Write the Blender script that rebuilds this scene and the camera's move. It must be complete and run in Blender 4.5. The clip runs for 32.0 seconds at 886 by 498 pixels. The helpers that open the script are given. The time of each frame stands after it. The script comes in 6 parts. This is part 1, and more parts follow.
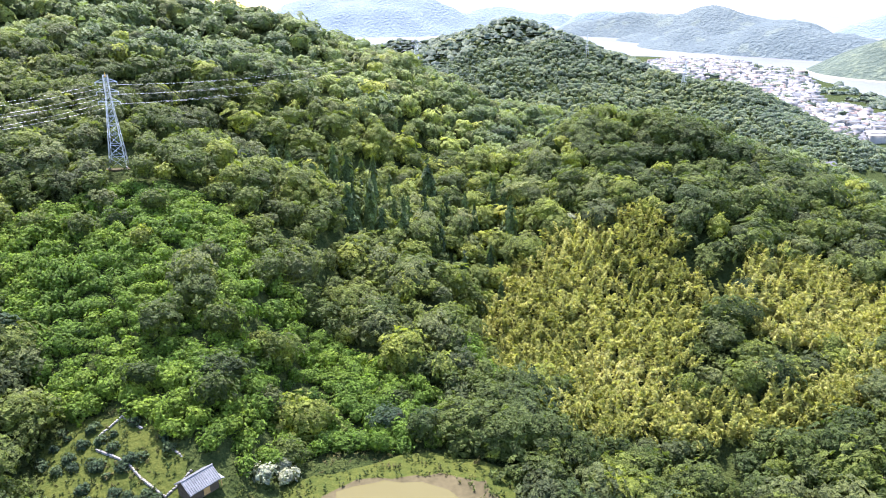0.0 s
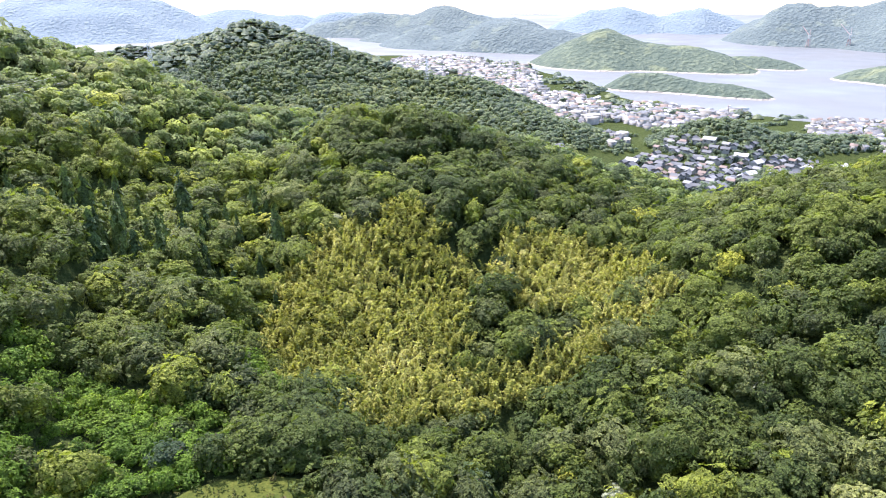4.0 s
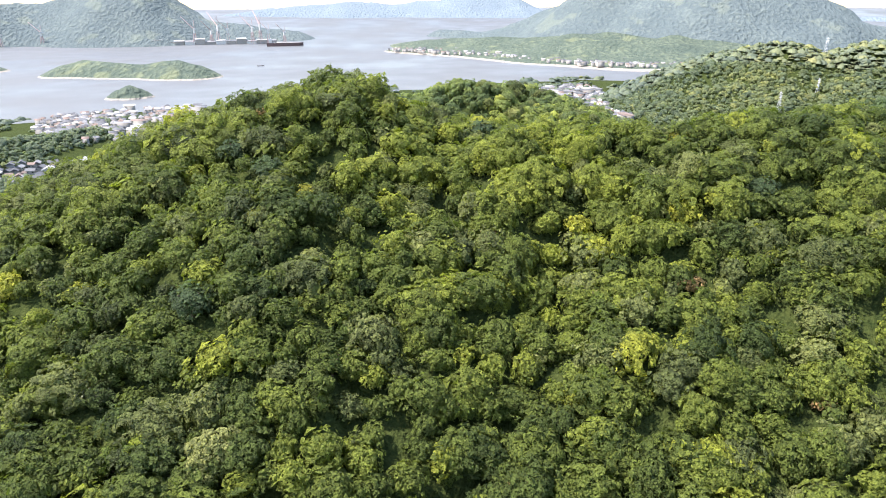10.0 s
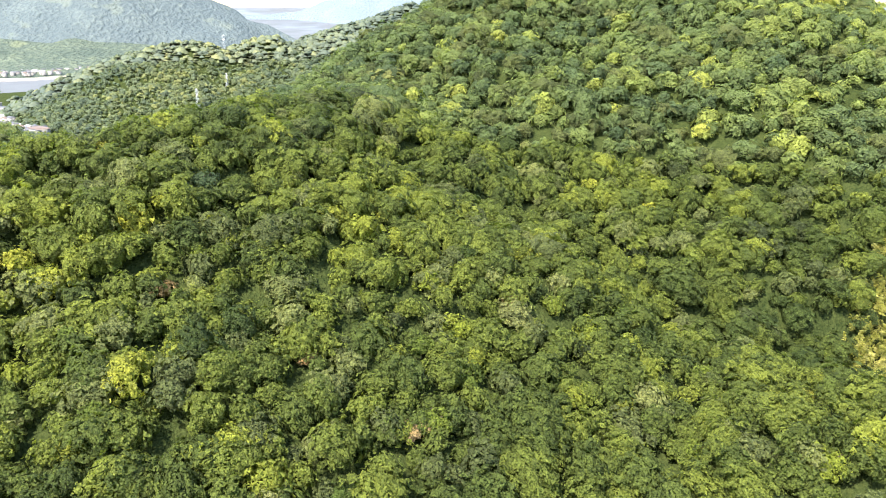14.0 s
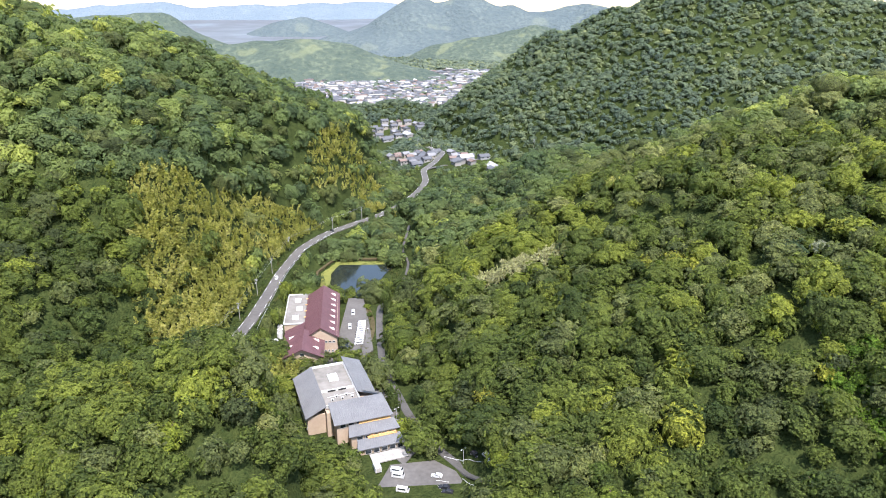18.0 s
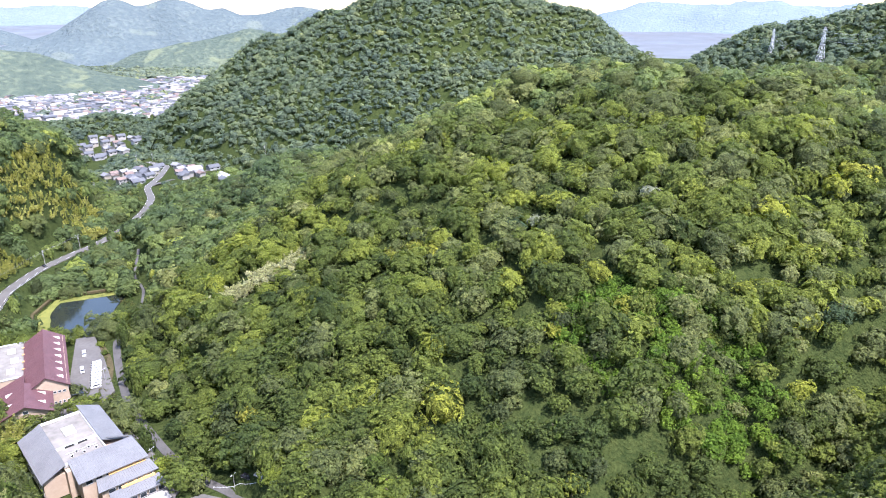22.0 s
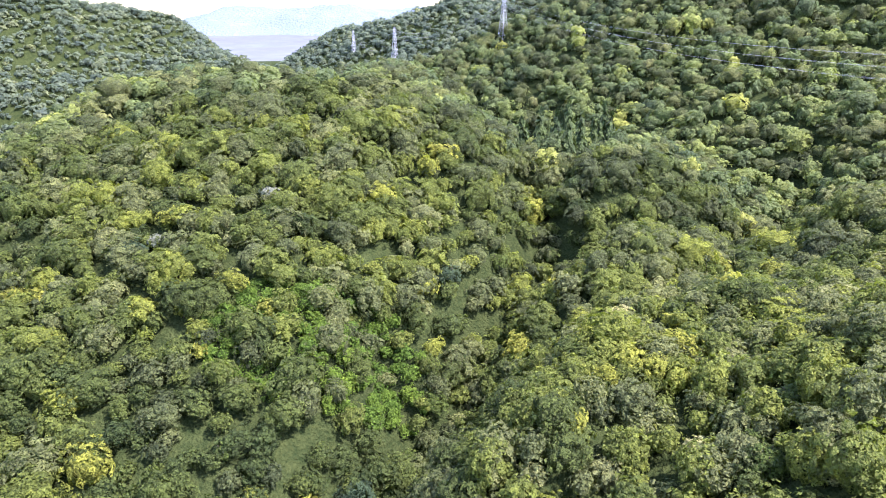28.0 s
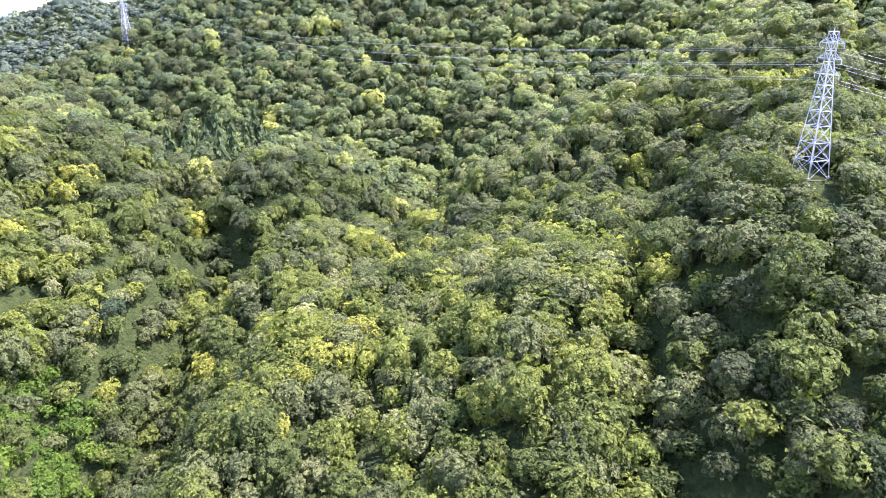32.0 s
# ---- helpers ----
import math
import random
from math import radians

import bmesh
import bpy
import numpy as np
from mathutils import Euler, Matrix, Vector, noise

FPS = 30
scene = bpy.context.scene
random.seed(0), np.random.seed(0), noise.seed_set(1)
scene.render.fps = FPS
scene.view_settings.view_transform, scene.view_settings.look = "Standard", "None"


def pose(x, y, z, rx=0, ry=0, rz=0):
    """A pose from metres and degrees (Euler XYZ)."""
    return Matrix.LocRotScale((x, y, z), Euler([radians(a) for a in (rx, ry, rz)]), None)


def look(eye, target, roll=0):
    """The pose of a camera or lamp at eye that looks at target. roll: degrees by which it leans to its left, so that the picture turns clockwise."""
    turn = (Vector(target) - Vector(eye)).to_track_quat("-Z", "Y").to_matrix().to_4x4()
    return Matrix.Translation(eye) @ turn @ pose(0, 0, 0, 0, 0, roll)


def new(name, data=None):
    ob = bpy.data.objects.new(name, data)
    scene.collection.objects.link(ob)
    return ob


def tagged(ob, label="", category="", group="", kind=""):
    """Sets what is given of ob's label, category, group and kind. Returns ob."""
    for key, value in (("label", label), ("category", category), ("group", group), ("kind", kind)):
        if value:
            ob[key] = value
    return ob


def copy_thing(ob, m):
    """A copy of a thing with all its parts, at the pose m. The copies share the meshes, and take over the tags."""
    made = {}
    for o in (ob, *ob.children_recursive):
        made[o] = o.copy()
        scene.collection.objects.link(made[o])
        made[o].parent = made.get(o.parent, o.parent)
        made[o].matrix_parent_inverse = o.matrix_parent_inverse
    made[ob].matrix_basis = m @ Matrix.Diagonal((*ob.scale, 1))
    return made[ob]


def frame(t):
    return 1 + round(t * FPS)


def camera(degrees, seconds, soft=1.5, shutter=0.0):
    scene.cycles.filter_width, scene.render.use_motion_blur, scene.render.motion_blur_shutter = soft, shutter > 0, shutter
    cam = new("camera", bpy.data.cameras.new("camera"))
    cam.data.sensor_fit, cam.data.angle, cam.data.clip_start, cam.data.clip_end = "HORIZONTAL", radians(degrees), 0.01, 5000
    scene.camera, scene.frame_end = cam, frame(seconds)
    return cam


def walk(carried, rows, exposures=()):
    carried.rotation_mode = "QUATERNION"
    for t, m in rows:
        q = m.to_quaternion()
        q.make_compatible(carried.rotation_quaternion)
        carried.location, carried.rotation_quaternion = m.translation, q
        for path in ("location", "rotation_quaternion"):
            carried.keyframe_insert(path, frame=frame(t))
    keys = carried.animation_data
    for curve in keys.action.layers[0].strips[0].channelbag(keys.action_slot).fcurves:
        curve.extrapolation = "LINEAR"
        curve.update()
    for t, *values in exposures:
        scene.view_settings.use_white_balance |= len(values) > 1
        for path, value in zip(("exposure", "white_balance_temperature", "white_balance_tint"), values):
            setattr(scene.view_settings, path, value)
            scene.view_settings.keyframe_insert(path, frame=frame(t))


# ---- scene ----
cam = camera(65.3, 32.0, soft=1.0)
EYE = (0, 0, 170)
# seconds, tilt from straight down, lean, turn
ROWS = [
    (0.0, 69.99, -0.12, 0.05), (0.5, 70.00, -0.09, -1.03), (1.0, 70.04, -0.03, -3.50), (1.5, 70.12, 0.02, -6.28),
    (2.0, 70.14, 0.12, -8.97), (2.5, 70.10, 0.09, -11.72), (4.5, 70.05, 0.27, -24.08), (5.0, 69.98, 0.26, -28.96),
    (5.5, 69.94, 0.30, -33.91), (6.0, 69.92, 0.33, -38.80), (6.5, 69.81, 0.35, -43.65), (7.0, 69.82, 0.36, -48.54),
    (7.5, 69.76, 0.37, -53.47), (8.0, 69.78, 0.40, -58.36), (8.5, 69.74, 0.33, -63.37), (9.0, 69.73, 0.39, -68.55),
    (9.5, 69.78, 0.32, -73.39), (10.0, 69.61, 0.28, -78.59), (10.5, 69.60, 0.30, -83.86), (11.0, 69.58, 0.30, -89.02),
    (11.5, 69.50, 0.26, -94.27), (12.0, 69.50, 0.21, -99.54), (12.5, 69.56, 0.13, -104.84), (13.0, 69.48, 0.05, -110.46),
    (13.5, 69.54, -0.02, -116.80), (15.5, 69.66, -0.17, -145.49), (16.0, 69.83, -0.21, -153.04), (16.5, 69.78, -0.12, -160.54),
    (17.0, 69.82, -0.18, -167.95), (17.5, 69.86, -0.12, -175.47), (18.0, 69.88, -0.11, -182.81), (18.5, 69.95, -0.07, -187.04),
    (19.0, 70.02, 0.02, -189.66), (19.5, 70.06, -0.02, -192.22), (20.0, 70.06, -0.07, -194.78), (20.5, 70.13, -0.04, -197.30),
    (21.0, 70.17, -0.11, -199.84), (21.5, 70.15, -0.07, -202.45), (22.0, 70.12, -0.08, -204.96), (22.5, 70.22, -0.05, -207.65),
    (23.0, 70.22, -0.00, -210.11), (23.5, 70.17, -0.04, -212.70), (24.0, 70.28, -0.00, -215.25), (24.5, 70.25, 0.04, -217.89),
    (25.0, 70.30, 0.02, -220.43), (25.5, 70.31, 0.01, -223.05), (27.5, 70.40, 0.02, -233.88), (28.0, 70.41, 0.07, -236.61),
    (28.5, 70.40, 0.09, -239.34), (29.0, 70.36, 0.06, -242.06), (29.5, 70.40, 0.08, -244.75), (30.0, 70.45, 0.10, -249.16),
    (30.5, 70.39, 0.17, -254.29), (31.0, 70.39, 0.18, -259.41), (31.5, 70.36, 0.30, -263.93), (32.0, 70.49, 0.34, -264.96)]
# seconds, stops, kelvin, tint
EXPOSURE = [(0, 2.36, 6000, 23), (5, 2.04, 6250, 21), (9, 1.91, 6450, 18), (13, 2.15, 6600, 14), (16, 1.97, 6500, 13), (19, 1.60, 5950, 20), (22, 1.97, 5800, 23), (25, 2.11, 5600, 28),
            (28, 2.27, 5650, 37), (32, 2.58, 5600, 43)]
walk(cam, [(t, pose(*EYE, a, b, c)) for t, a, b, c in ROWS], EXPOSURE)

# ---- sky and sun ----
SUN_AZ, SUN_EL = 345.0, 60.0
world = bpy.data.worlds.new("sky")
scene.world = world
world.use_nodes = True
sky = world.node_tree.nodes.new("ShaderNodeTexSky")
sky.sky_type = "NISHITA"
sky.sun_disc = False
sky.sun_elevation, sky.sun_rotation = radians(SUN_EL), radians(SUN_AZ)
sky.air_density, sky.dust_density, sky.ozone_density = 1.6, 1.2, 1.0
back = world.node_tree.nodes["Background"]
back.inputs["Strength"].default_value = 0.12
world.node_tree.links.new(sky.outputs["Color"], back.inputs["Color"])
# the pale air over the horizon goes on a little below it
way = world.node_tree.nodes.new("ShaderNodeTexCoord")
lift = world.node_tree.nodes.new("ShaderNodeVectorMath")
lift.operation = "MAXIMUM"
lift.inputs[1].default_value = (-1, -1, 0.03)
world.node_tree.links.new(way.outputs["Generated"], lift.inputs[0])
world.node_tree.links.new(lift.outputs[0], sky.inputs["Vector"])
sun = new("sun", bpy.data.lights.new("sun", "SUN"))
sun.data.energy, sun.data.angle, sun.data.color = 3.7, radians(3.0), (1.0, 0.95, 0.86)
a, e = radians(SUN_AZ), radians(SUN_EL)
sun.matrix_world = look((math.sin(a) * math.cos(e) * 900, math.cos(a) * math.cos(e) * 900, 170 + math.sin(e) * 900), (0, 0, 170))


# ---- materials ----
def nodes_of(name, rough=0.7, metal=0.0, spec=0.3):
    m = bpy.data.materials.new(name)
    m.use_nodes = True
    nt = m.node_tree
    b = nt.nodes["Principled BSDF"]
    b.inputs["Roughness"].default_value, b.inputs["Metallic"].default_value = rough, metal
    b.inputs["Specular IOR Level"].default_value = spec
    return m, nt, b


def noise_node(nt, scale, detail=4.0, coords=None):
    n = nt.nodes.new("ShaderNodeTexNoise")
    n.inputs["Scale"].default_value, n.inputs["Detail"].default_value = scale, detail
    if coords is not None:
        nt.links.new(coords, n.inputs["Vector"])
    return n


def ramp_node(nt, fac, stops):
    r = nt.nodes.new("ShaderNodeValToRGB")
    while len(r.color_ramp.elements) < len(stops):
        r.color_ramp.elements.new(0.5)
    for el, (pos, col) in zip(r.color_ramp.elements, stops):
        el.position, el.color = pos, (*col, 1)
    if fac is not None:
        nt.links.new(fac, r.inputs["Fac"])
    return r


def math_node(nt, op, a, b):
    n = nt.nodes.new("ShaderNodeMath")
    n.operation = op
    for i, v in enumerate((a, b)):
        if isinstance(v, (int, float)):
            n.inputs[i].default_value = v
        else:
            nt.links.new(v, n.inputs[i])
    return n.outputs[0]


def mix_col(nt, kind, fac, a, b):
    n = nt.nodes.new("ShaderNodeMix")
    n.data_type, n.blend_type = "RGBA", kind
    for sock, v in ((n.inputs[0], fac), (n.inputs[6], a), (n.inputs[7], b)):
        if isinstance(v, (int, float)):
            sock.default_value = v
        elif isinstance(v, tuple):
            sock.default_value = (*v, 1)
        else:
            nt.links.new(v, sock)
    return n.outputs[2]


def position(nt):
    return nt.nodes.new("ShaderNodeNewGeometry").outputs["Position"]


def bump(nt, b, fac, strength, distance):
    n = nt.nodes.new("ShaderNodeBump")
    n.inputs["Strength"].default_value, n.inputs["Distance"].default_value = strength, distance
    nt.links.new(fac, n.inputs["Height"])
    nt.links.new(n.outputs[0], b.inputs["Normal"])


def surface(name, low, high, scale, rough=0.8, metal=0.0, relief=0.3, depth=0.05, coarse=0.15, spec=0.3):
    """A plain matter with grain and, at a larger size, stains."""
    m, nt, b = nodes_of(name, rough, metal, spec)
    p = position(nt)
    fine, wide = noise_node(nt, scale, 5, p), noise_node(nt, scale * coarse, 3, p)
    f = math_node(nt, "ADD", math_node(nt, "MULTIPLY", fine.outputs[0], 0.5), math_node(nt, "MULTIPLY", wide.outputs[0], 0.5))
    r = ramp_node(nt, f, [(0.32, low), (0.68, high)])
    nt.links.new(r.outputs[0], b.inputs["Base Color"])
    bump(nt, b, fine.outputs[0], relief, depth)
    return m


def foliage(name, stops, by="tint", glow=0.4, grain=1.35, rough=0.6, deep=0.64, lit=1.85, gaps=0.0):
    """Leaves: the tone comes from the tree, then varies leaf by leaf, with shaded hollows and lit tufts painted in."""
    m, nt, b = nodes_of(name, rough, 0, 0.16)
    if by == "tint":
        at = nt.nodes.new("ShaderNodeAttribute")
        at.attribute_name = "tint"
        tone = at.outputs["Fac"]
    else:
        tone = nt.nodes.new("ShaderNodeObjectInfo").outputs["Random"]
    geo = nt.nodes.new("ShaderNodeNewGeometry")
    n = noise_node(nt, grain, 6, geo.outputs["Position"])
    col = ramp_node(nt, tone, stops).outputs[0]
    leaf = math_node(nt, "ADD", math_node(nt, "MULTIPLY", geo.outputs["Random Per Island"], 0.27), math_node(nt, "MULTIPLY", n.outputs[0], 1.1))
    # noise paints hollows dark and cool, as if shaded, and tufts bright and warm
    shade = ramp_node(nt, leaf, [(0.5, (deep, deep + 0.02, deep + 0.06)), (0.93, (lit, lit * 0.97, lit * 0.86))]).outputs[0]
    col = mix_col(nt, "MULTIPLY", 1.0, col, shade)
    nt.links.new(col, b.inputs["Base Color"])
    tr = nt.nodes.new("ShaderNodeBsdfTranslucent")
    nt.links.new(mix_col(nt, "MULTIPLY", 1.0, col, (1.0, 1.1, 0.5)), tr.inputs["Color"])
    mx = nt.nodes.new("ShaderNodeMixShader")
    mx.inputs[0].default_value = glow
    nt.links.new(b.outputs[0], mx.inputs[1])
    nt.links.new(tr.outputs[0], mx.inputs[2])
    last = mx.outputs[0]
    if gaps:
        # sky shows between the sprays of leaves
        hole = noise_node(nt, gaps, 2, geo.outputs["Position"])
        air = nt.nodes.new("ShaderNodeBsdfTransparent")
        thin = nt.nodes.new("ShaderNodeMixShader")
        nt.links.new(math_node(nt, "LESS_THAN", hole.outputs[0], 0.45), thin.inputs[0])
        nt.links.new(last, thin.inputs[1])
        nt.links.new(air.outputs[0], thin.inputs[2])
        last = thin.outputs[0]
    nt.links.new(last, nt.nodes["Material Output"].inputs["Surface"])
    lump = noise_node(nt, grain * 0.8, 5, geo.outputs["Position"])
    bump(nt, b, lump.outputs[0], 1.0, 2.2)
    return m


GREENS = [(0.0, (0.043, 0.064, 0.019)), (0.35, (0.081, 0.107, 0.025)), (0.62, (0.130, 0.159, 0.030)), (0.82, (0.183, 0.210, 0.033)), (0.93, (0.250, 0.258, 0.038)),
          (1.0, (0.34, 0.33, 0.14))]
# the greens with pale air haze mixed into the colour, for hillsides farther off
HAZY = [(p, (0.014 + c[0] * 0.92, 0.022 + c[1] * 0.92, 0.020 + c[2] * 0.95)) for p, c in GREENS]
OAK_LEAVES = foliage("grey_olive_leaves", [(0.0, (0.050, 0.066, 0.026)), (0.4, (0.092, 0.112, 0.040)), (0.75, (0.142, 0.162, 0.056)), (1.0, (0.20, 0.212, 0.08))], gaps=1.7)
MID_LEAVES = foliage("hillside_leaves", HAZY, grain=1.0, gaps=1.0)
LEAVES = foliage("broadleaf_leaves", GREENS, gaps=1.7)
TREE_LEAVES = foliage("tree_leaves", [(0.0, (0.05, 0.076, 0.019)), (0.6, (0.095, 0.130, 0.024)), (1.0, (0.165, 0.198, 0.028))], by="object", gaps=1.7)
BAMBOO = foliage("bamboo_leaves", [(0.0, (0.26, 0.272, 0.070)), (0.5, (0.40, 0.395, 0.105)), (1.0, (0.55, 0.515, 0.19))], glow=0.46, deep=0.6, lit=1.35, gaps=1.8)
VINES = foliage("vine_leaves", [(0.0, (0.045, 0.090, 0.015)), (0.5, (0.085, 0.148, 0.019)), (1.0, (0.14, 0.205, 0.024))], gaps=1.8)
# haze put into the leaf colours: paler, bluer and flatter with distance
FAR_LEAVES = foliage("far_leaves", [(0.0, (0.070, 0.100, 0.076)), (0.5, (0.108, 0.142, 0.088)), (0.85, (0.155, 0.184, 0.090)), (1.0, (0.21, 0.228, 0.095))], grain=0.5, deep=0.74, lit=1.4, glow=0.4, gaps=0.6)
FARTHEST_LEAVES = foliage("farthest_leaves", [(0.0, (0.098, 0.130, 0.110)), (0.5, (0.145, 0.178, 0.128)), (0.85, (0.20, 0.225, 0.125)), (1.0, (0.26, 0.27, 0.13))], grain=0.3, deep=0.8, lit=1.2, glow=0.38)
GROVE = surface("grass", (0.030, 0.043, 0.008), (0.066, 0.072, 0.014), 0.8, relief=1.0, depth=0.6, spec=0.05)
CEDAR = foliage("cedar_needles", [(0.0, (0.042, 0.068, 0.026)), (1.0, (0.085, 0.118, 0.034))], glow=0.2)
BARK = surface("bark", (0.05, 0.035, 0.022), (0.13, 0.10, 0.07), 6)
EARTH = surface("earth", (0.044, 0.037, 0.018), (0.088, 0.072, 0.036), 0.8, spec=0.08)
GROUND = surface("undergrowth", (0.016, 0.026, 0.008), (0.048, 0.060, 0.018), 0.9, rough=0.95, relief=1.0, depth=1.5, coarse=0.3, spec=0.03)
ASPHALT = surface("asphalt", (0.066, 0.061, 0.056), (0.112, 0.105, 0.097), 0.6)
# darker than the road's asphalt: the trees' shade is put into its colour
LANE_TAR = surface("shaded_lane_asphalt", (0.045, 0.043, 0.04), (0.085, 0.08, 0.075), 1.2)
WALLS = surface("plaster", (0.20, 0.19, 0.175), (0.30, 0.285, 0.265), 0.2)
TILE = surface("grey_tile", (0.10, 0.105, 0.11), (0.2, 0.2, 0.205), 1.5)
STEEL = surface("galvanised_steel", (0.42, 0.43, 0.44), (0.58, 0.59, 0.6), 3, rough=0.45, metal=0.5)


def water_matter(name, tone, rough, wave, depth, spec=0.5):
    m, nt, b = nodes_of(name, rough, 0, spec)
    b.inputs["Base Color"].default_value = (*tone, 1)
    p = position(nt)
    n = noise_node(nt, wave, 4, p)
    wide = noise_node(nt, wave * 0.03, 2, p)
    nt.links.new(ramp_node(nt, wide.outputs[0], [(0.3, (rough * 0.7,) * 3), (0.7, (rough * 1.4,) * 3)]).outputs[0], b.inputs["Roughness"])
    bump(nt, b, n.outputs[0], 0.25, depth)
    return m


WATER = water_matter("sea_water", (0.098, 0.103, 0.107), 0.5, 0.15, 1.2, 0.2)


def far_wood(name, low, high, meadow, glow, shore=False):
    """Woods kilometres off, with air haze painted into their colour and glow; some have a sandy shore."""
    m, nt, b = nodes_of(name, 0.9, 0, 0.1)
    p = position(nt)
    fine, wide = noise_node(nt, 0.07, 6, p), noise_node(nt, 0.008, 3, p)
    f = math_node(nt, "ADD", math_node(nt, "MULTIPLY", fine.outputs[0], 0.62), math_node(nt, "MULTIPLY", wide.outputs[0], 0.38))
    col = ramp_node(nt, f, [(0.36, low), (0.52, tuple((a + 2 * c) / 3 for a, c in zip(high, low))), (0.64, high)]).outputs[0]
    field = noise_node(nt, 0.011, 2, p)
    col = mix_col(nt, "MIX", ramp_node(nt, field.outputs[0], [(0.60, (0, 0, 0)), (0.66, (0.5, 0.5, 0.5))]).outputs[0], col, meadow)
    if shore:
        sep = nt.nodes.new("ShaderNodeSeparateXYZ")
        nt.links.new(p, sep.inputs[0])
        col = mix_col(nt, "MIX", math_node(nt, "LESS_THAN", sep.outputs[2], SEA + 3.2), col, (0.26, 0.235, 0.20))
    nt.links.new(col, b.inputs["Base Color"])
    # the woods glow faintly in their own colour, standing in for lit haze
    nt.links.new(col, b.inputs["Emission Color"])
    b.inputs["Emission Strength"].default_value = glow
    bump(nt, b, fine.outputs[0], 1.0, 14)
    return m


# ---- building helpers ----
def mesh_from(name, verts, faces, material, tint=None, smooth=False):
    """A mesh from arrays: all faces with the same number of corners, or a list of such blocks."""
    me = bpy.data.meshes.new(name)
    blocks = faces if isinstance(faces, list) else [faces]
    blocks = [f for f in blocks if len(f)]
    sizes = np.concatenate([np.full(len(f), f.shape[1]) for f in blocks])
    flat = np.concatenate([f.ravel() for f in blocks]).astype(np.int32)
    starts = np.concatenate([[0], np.cumsum(sizes)[:-1]]).astype(np.int32)
    me.vertices.add(len(verts))
    me.vertices.foreach_set("co", np.ascontiguousarray(verts, np.float32).ravel())
    me.loops.add(len(flat))
    me.loops.foreach_set("vertex_index", flat)
    me.polygons.add(len(sizes))
    me.polygons.foreach_set("loop_start", starts)
    if smooth:
        me.polygons.foreach_set("use_smooth", np.ones(len(sizes), bool))
    if tint is not None:
        me.attributes.new("tint", "FLOAT", "POINT").data.foreach_set("value", np.ascontiguousarray(tint, np.float32))
    me.update(calc_edges=True)
    me.materials.append(material)
    return me


def part(name, bm, material, parent=None, label="", smooth=False):
    """Links a bmesh as one mesh object under a thing or a part."""
    me = bpy.data.meshes.new(name)
    if smooth:
        for f in bm.faces:
            f.smooth = True
    bm.to_mesh(me)
    bm.free()
    me.materials.append(material)
    ob = new(name, me)
    ob.parent = parent
    return tagged(ob, label)


def thing(name, m, label, category, group="", kind=""):
    ob = new(name)
    ob.matrix_world = m
    return tagged(ob, label, category, group, kind)


def add_box(bm, cx, cy, cz, sx, sy, sz, rz=0.0, bevel=0.0):
    """A box about a centre, turned about the upright by rz degrees."""
    r = bmesh.ops.create_cube(bm, size=1, matrix=pose(cx, cy, cz, 0, 0, rz) @ Matrix.Diagonal((sx, sy, sz, 1)))
    if bevel:
        bmesh.ops.bevel(bm, geom=list({e for v in r["verts"] for e in v.link_edges}), offset=bevel, segments=1, affect="EDGES")
    return bm


def box(cx, cy, cz, sx, sy, sz, rz=0.0, bevel=0.0):
    return add_box(bmesh.new(), cx, cy, cz, sx, sy, sz, rz, bevel)


def add_bar(bm, p, q, r, sides=4, r2=None):
    """A bar from p to q."""
    p, q = Vector(p), Vector(q)
    m = Matrix.Translation((p + q) / 2) @ (q - p).to_track_quat("Z", "Y").to_matrix().to_4x4()
    bmesh.ops.create_cone(bm, cap_ends=True, segments=sides, radius1=r, radius2=r if r2 is None else r2, depth=(q - p).length, matrix=m)
    return bm


def bar(p, q, r, sides=4, r2=None):
    return add_bar(bmesh.new(), p, q, r, sides, r2)


def ground_z(x, y):
    return float(height(np.array([x]), np.array([y]))[0])


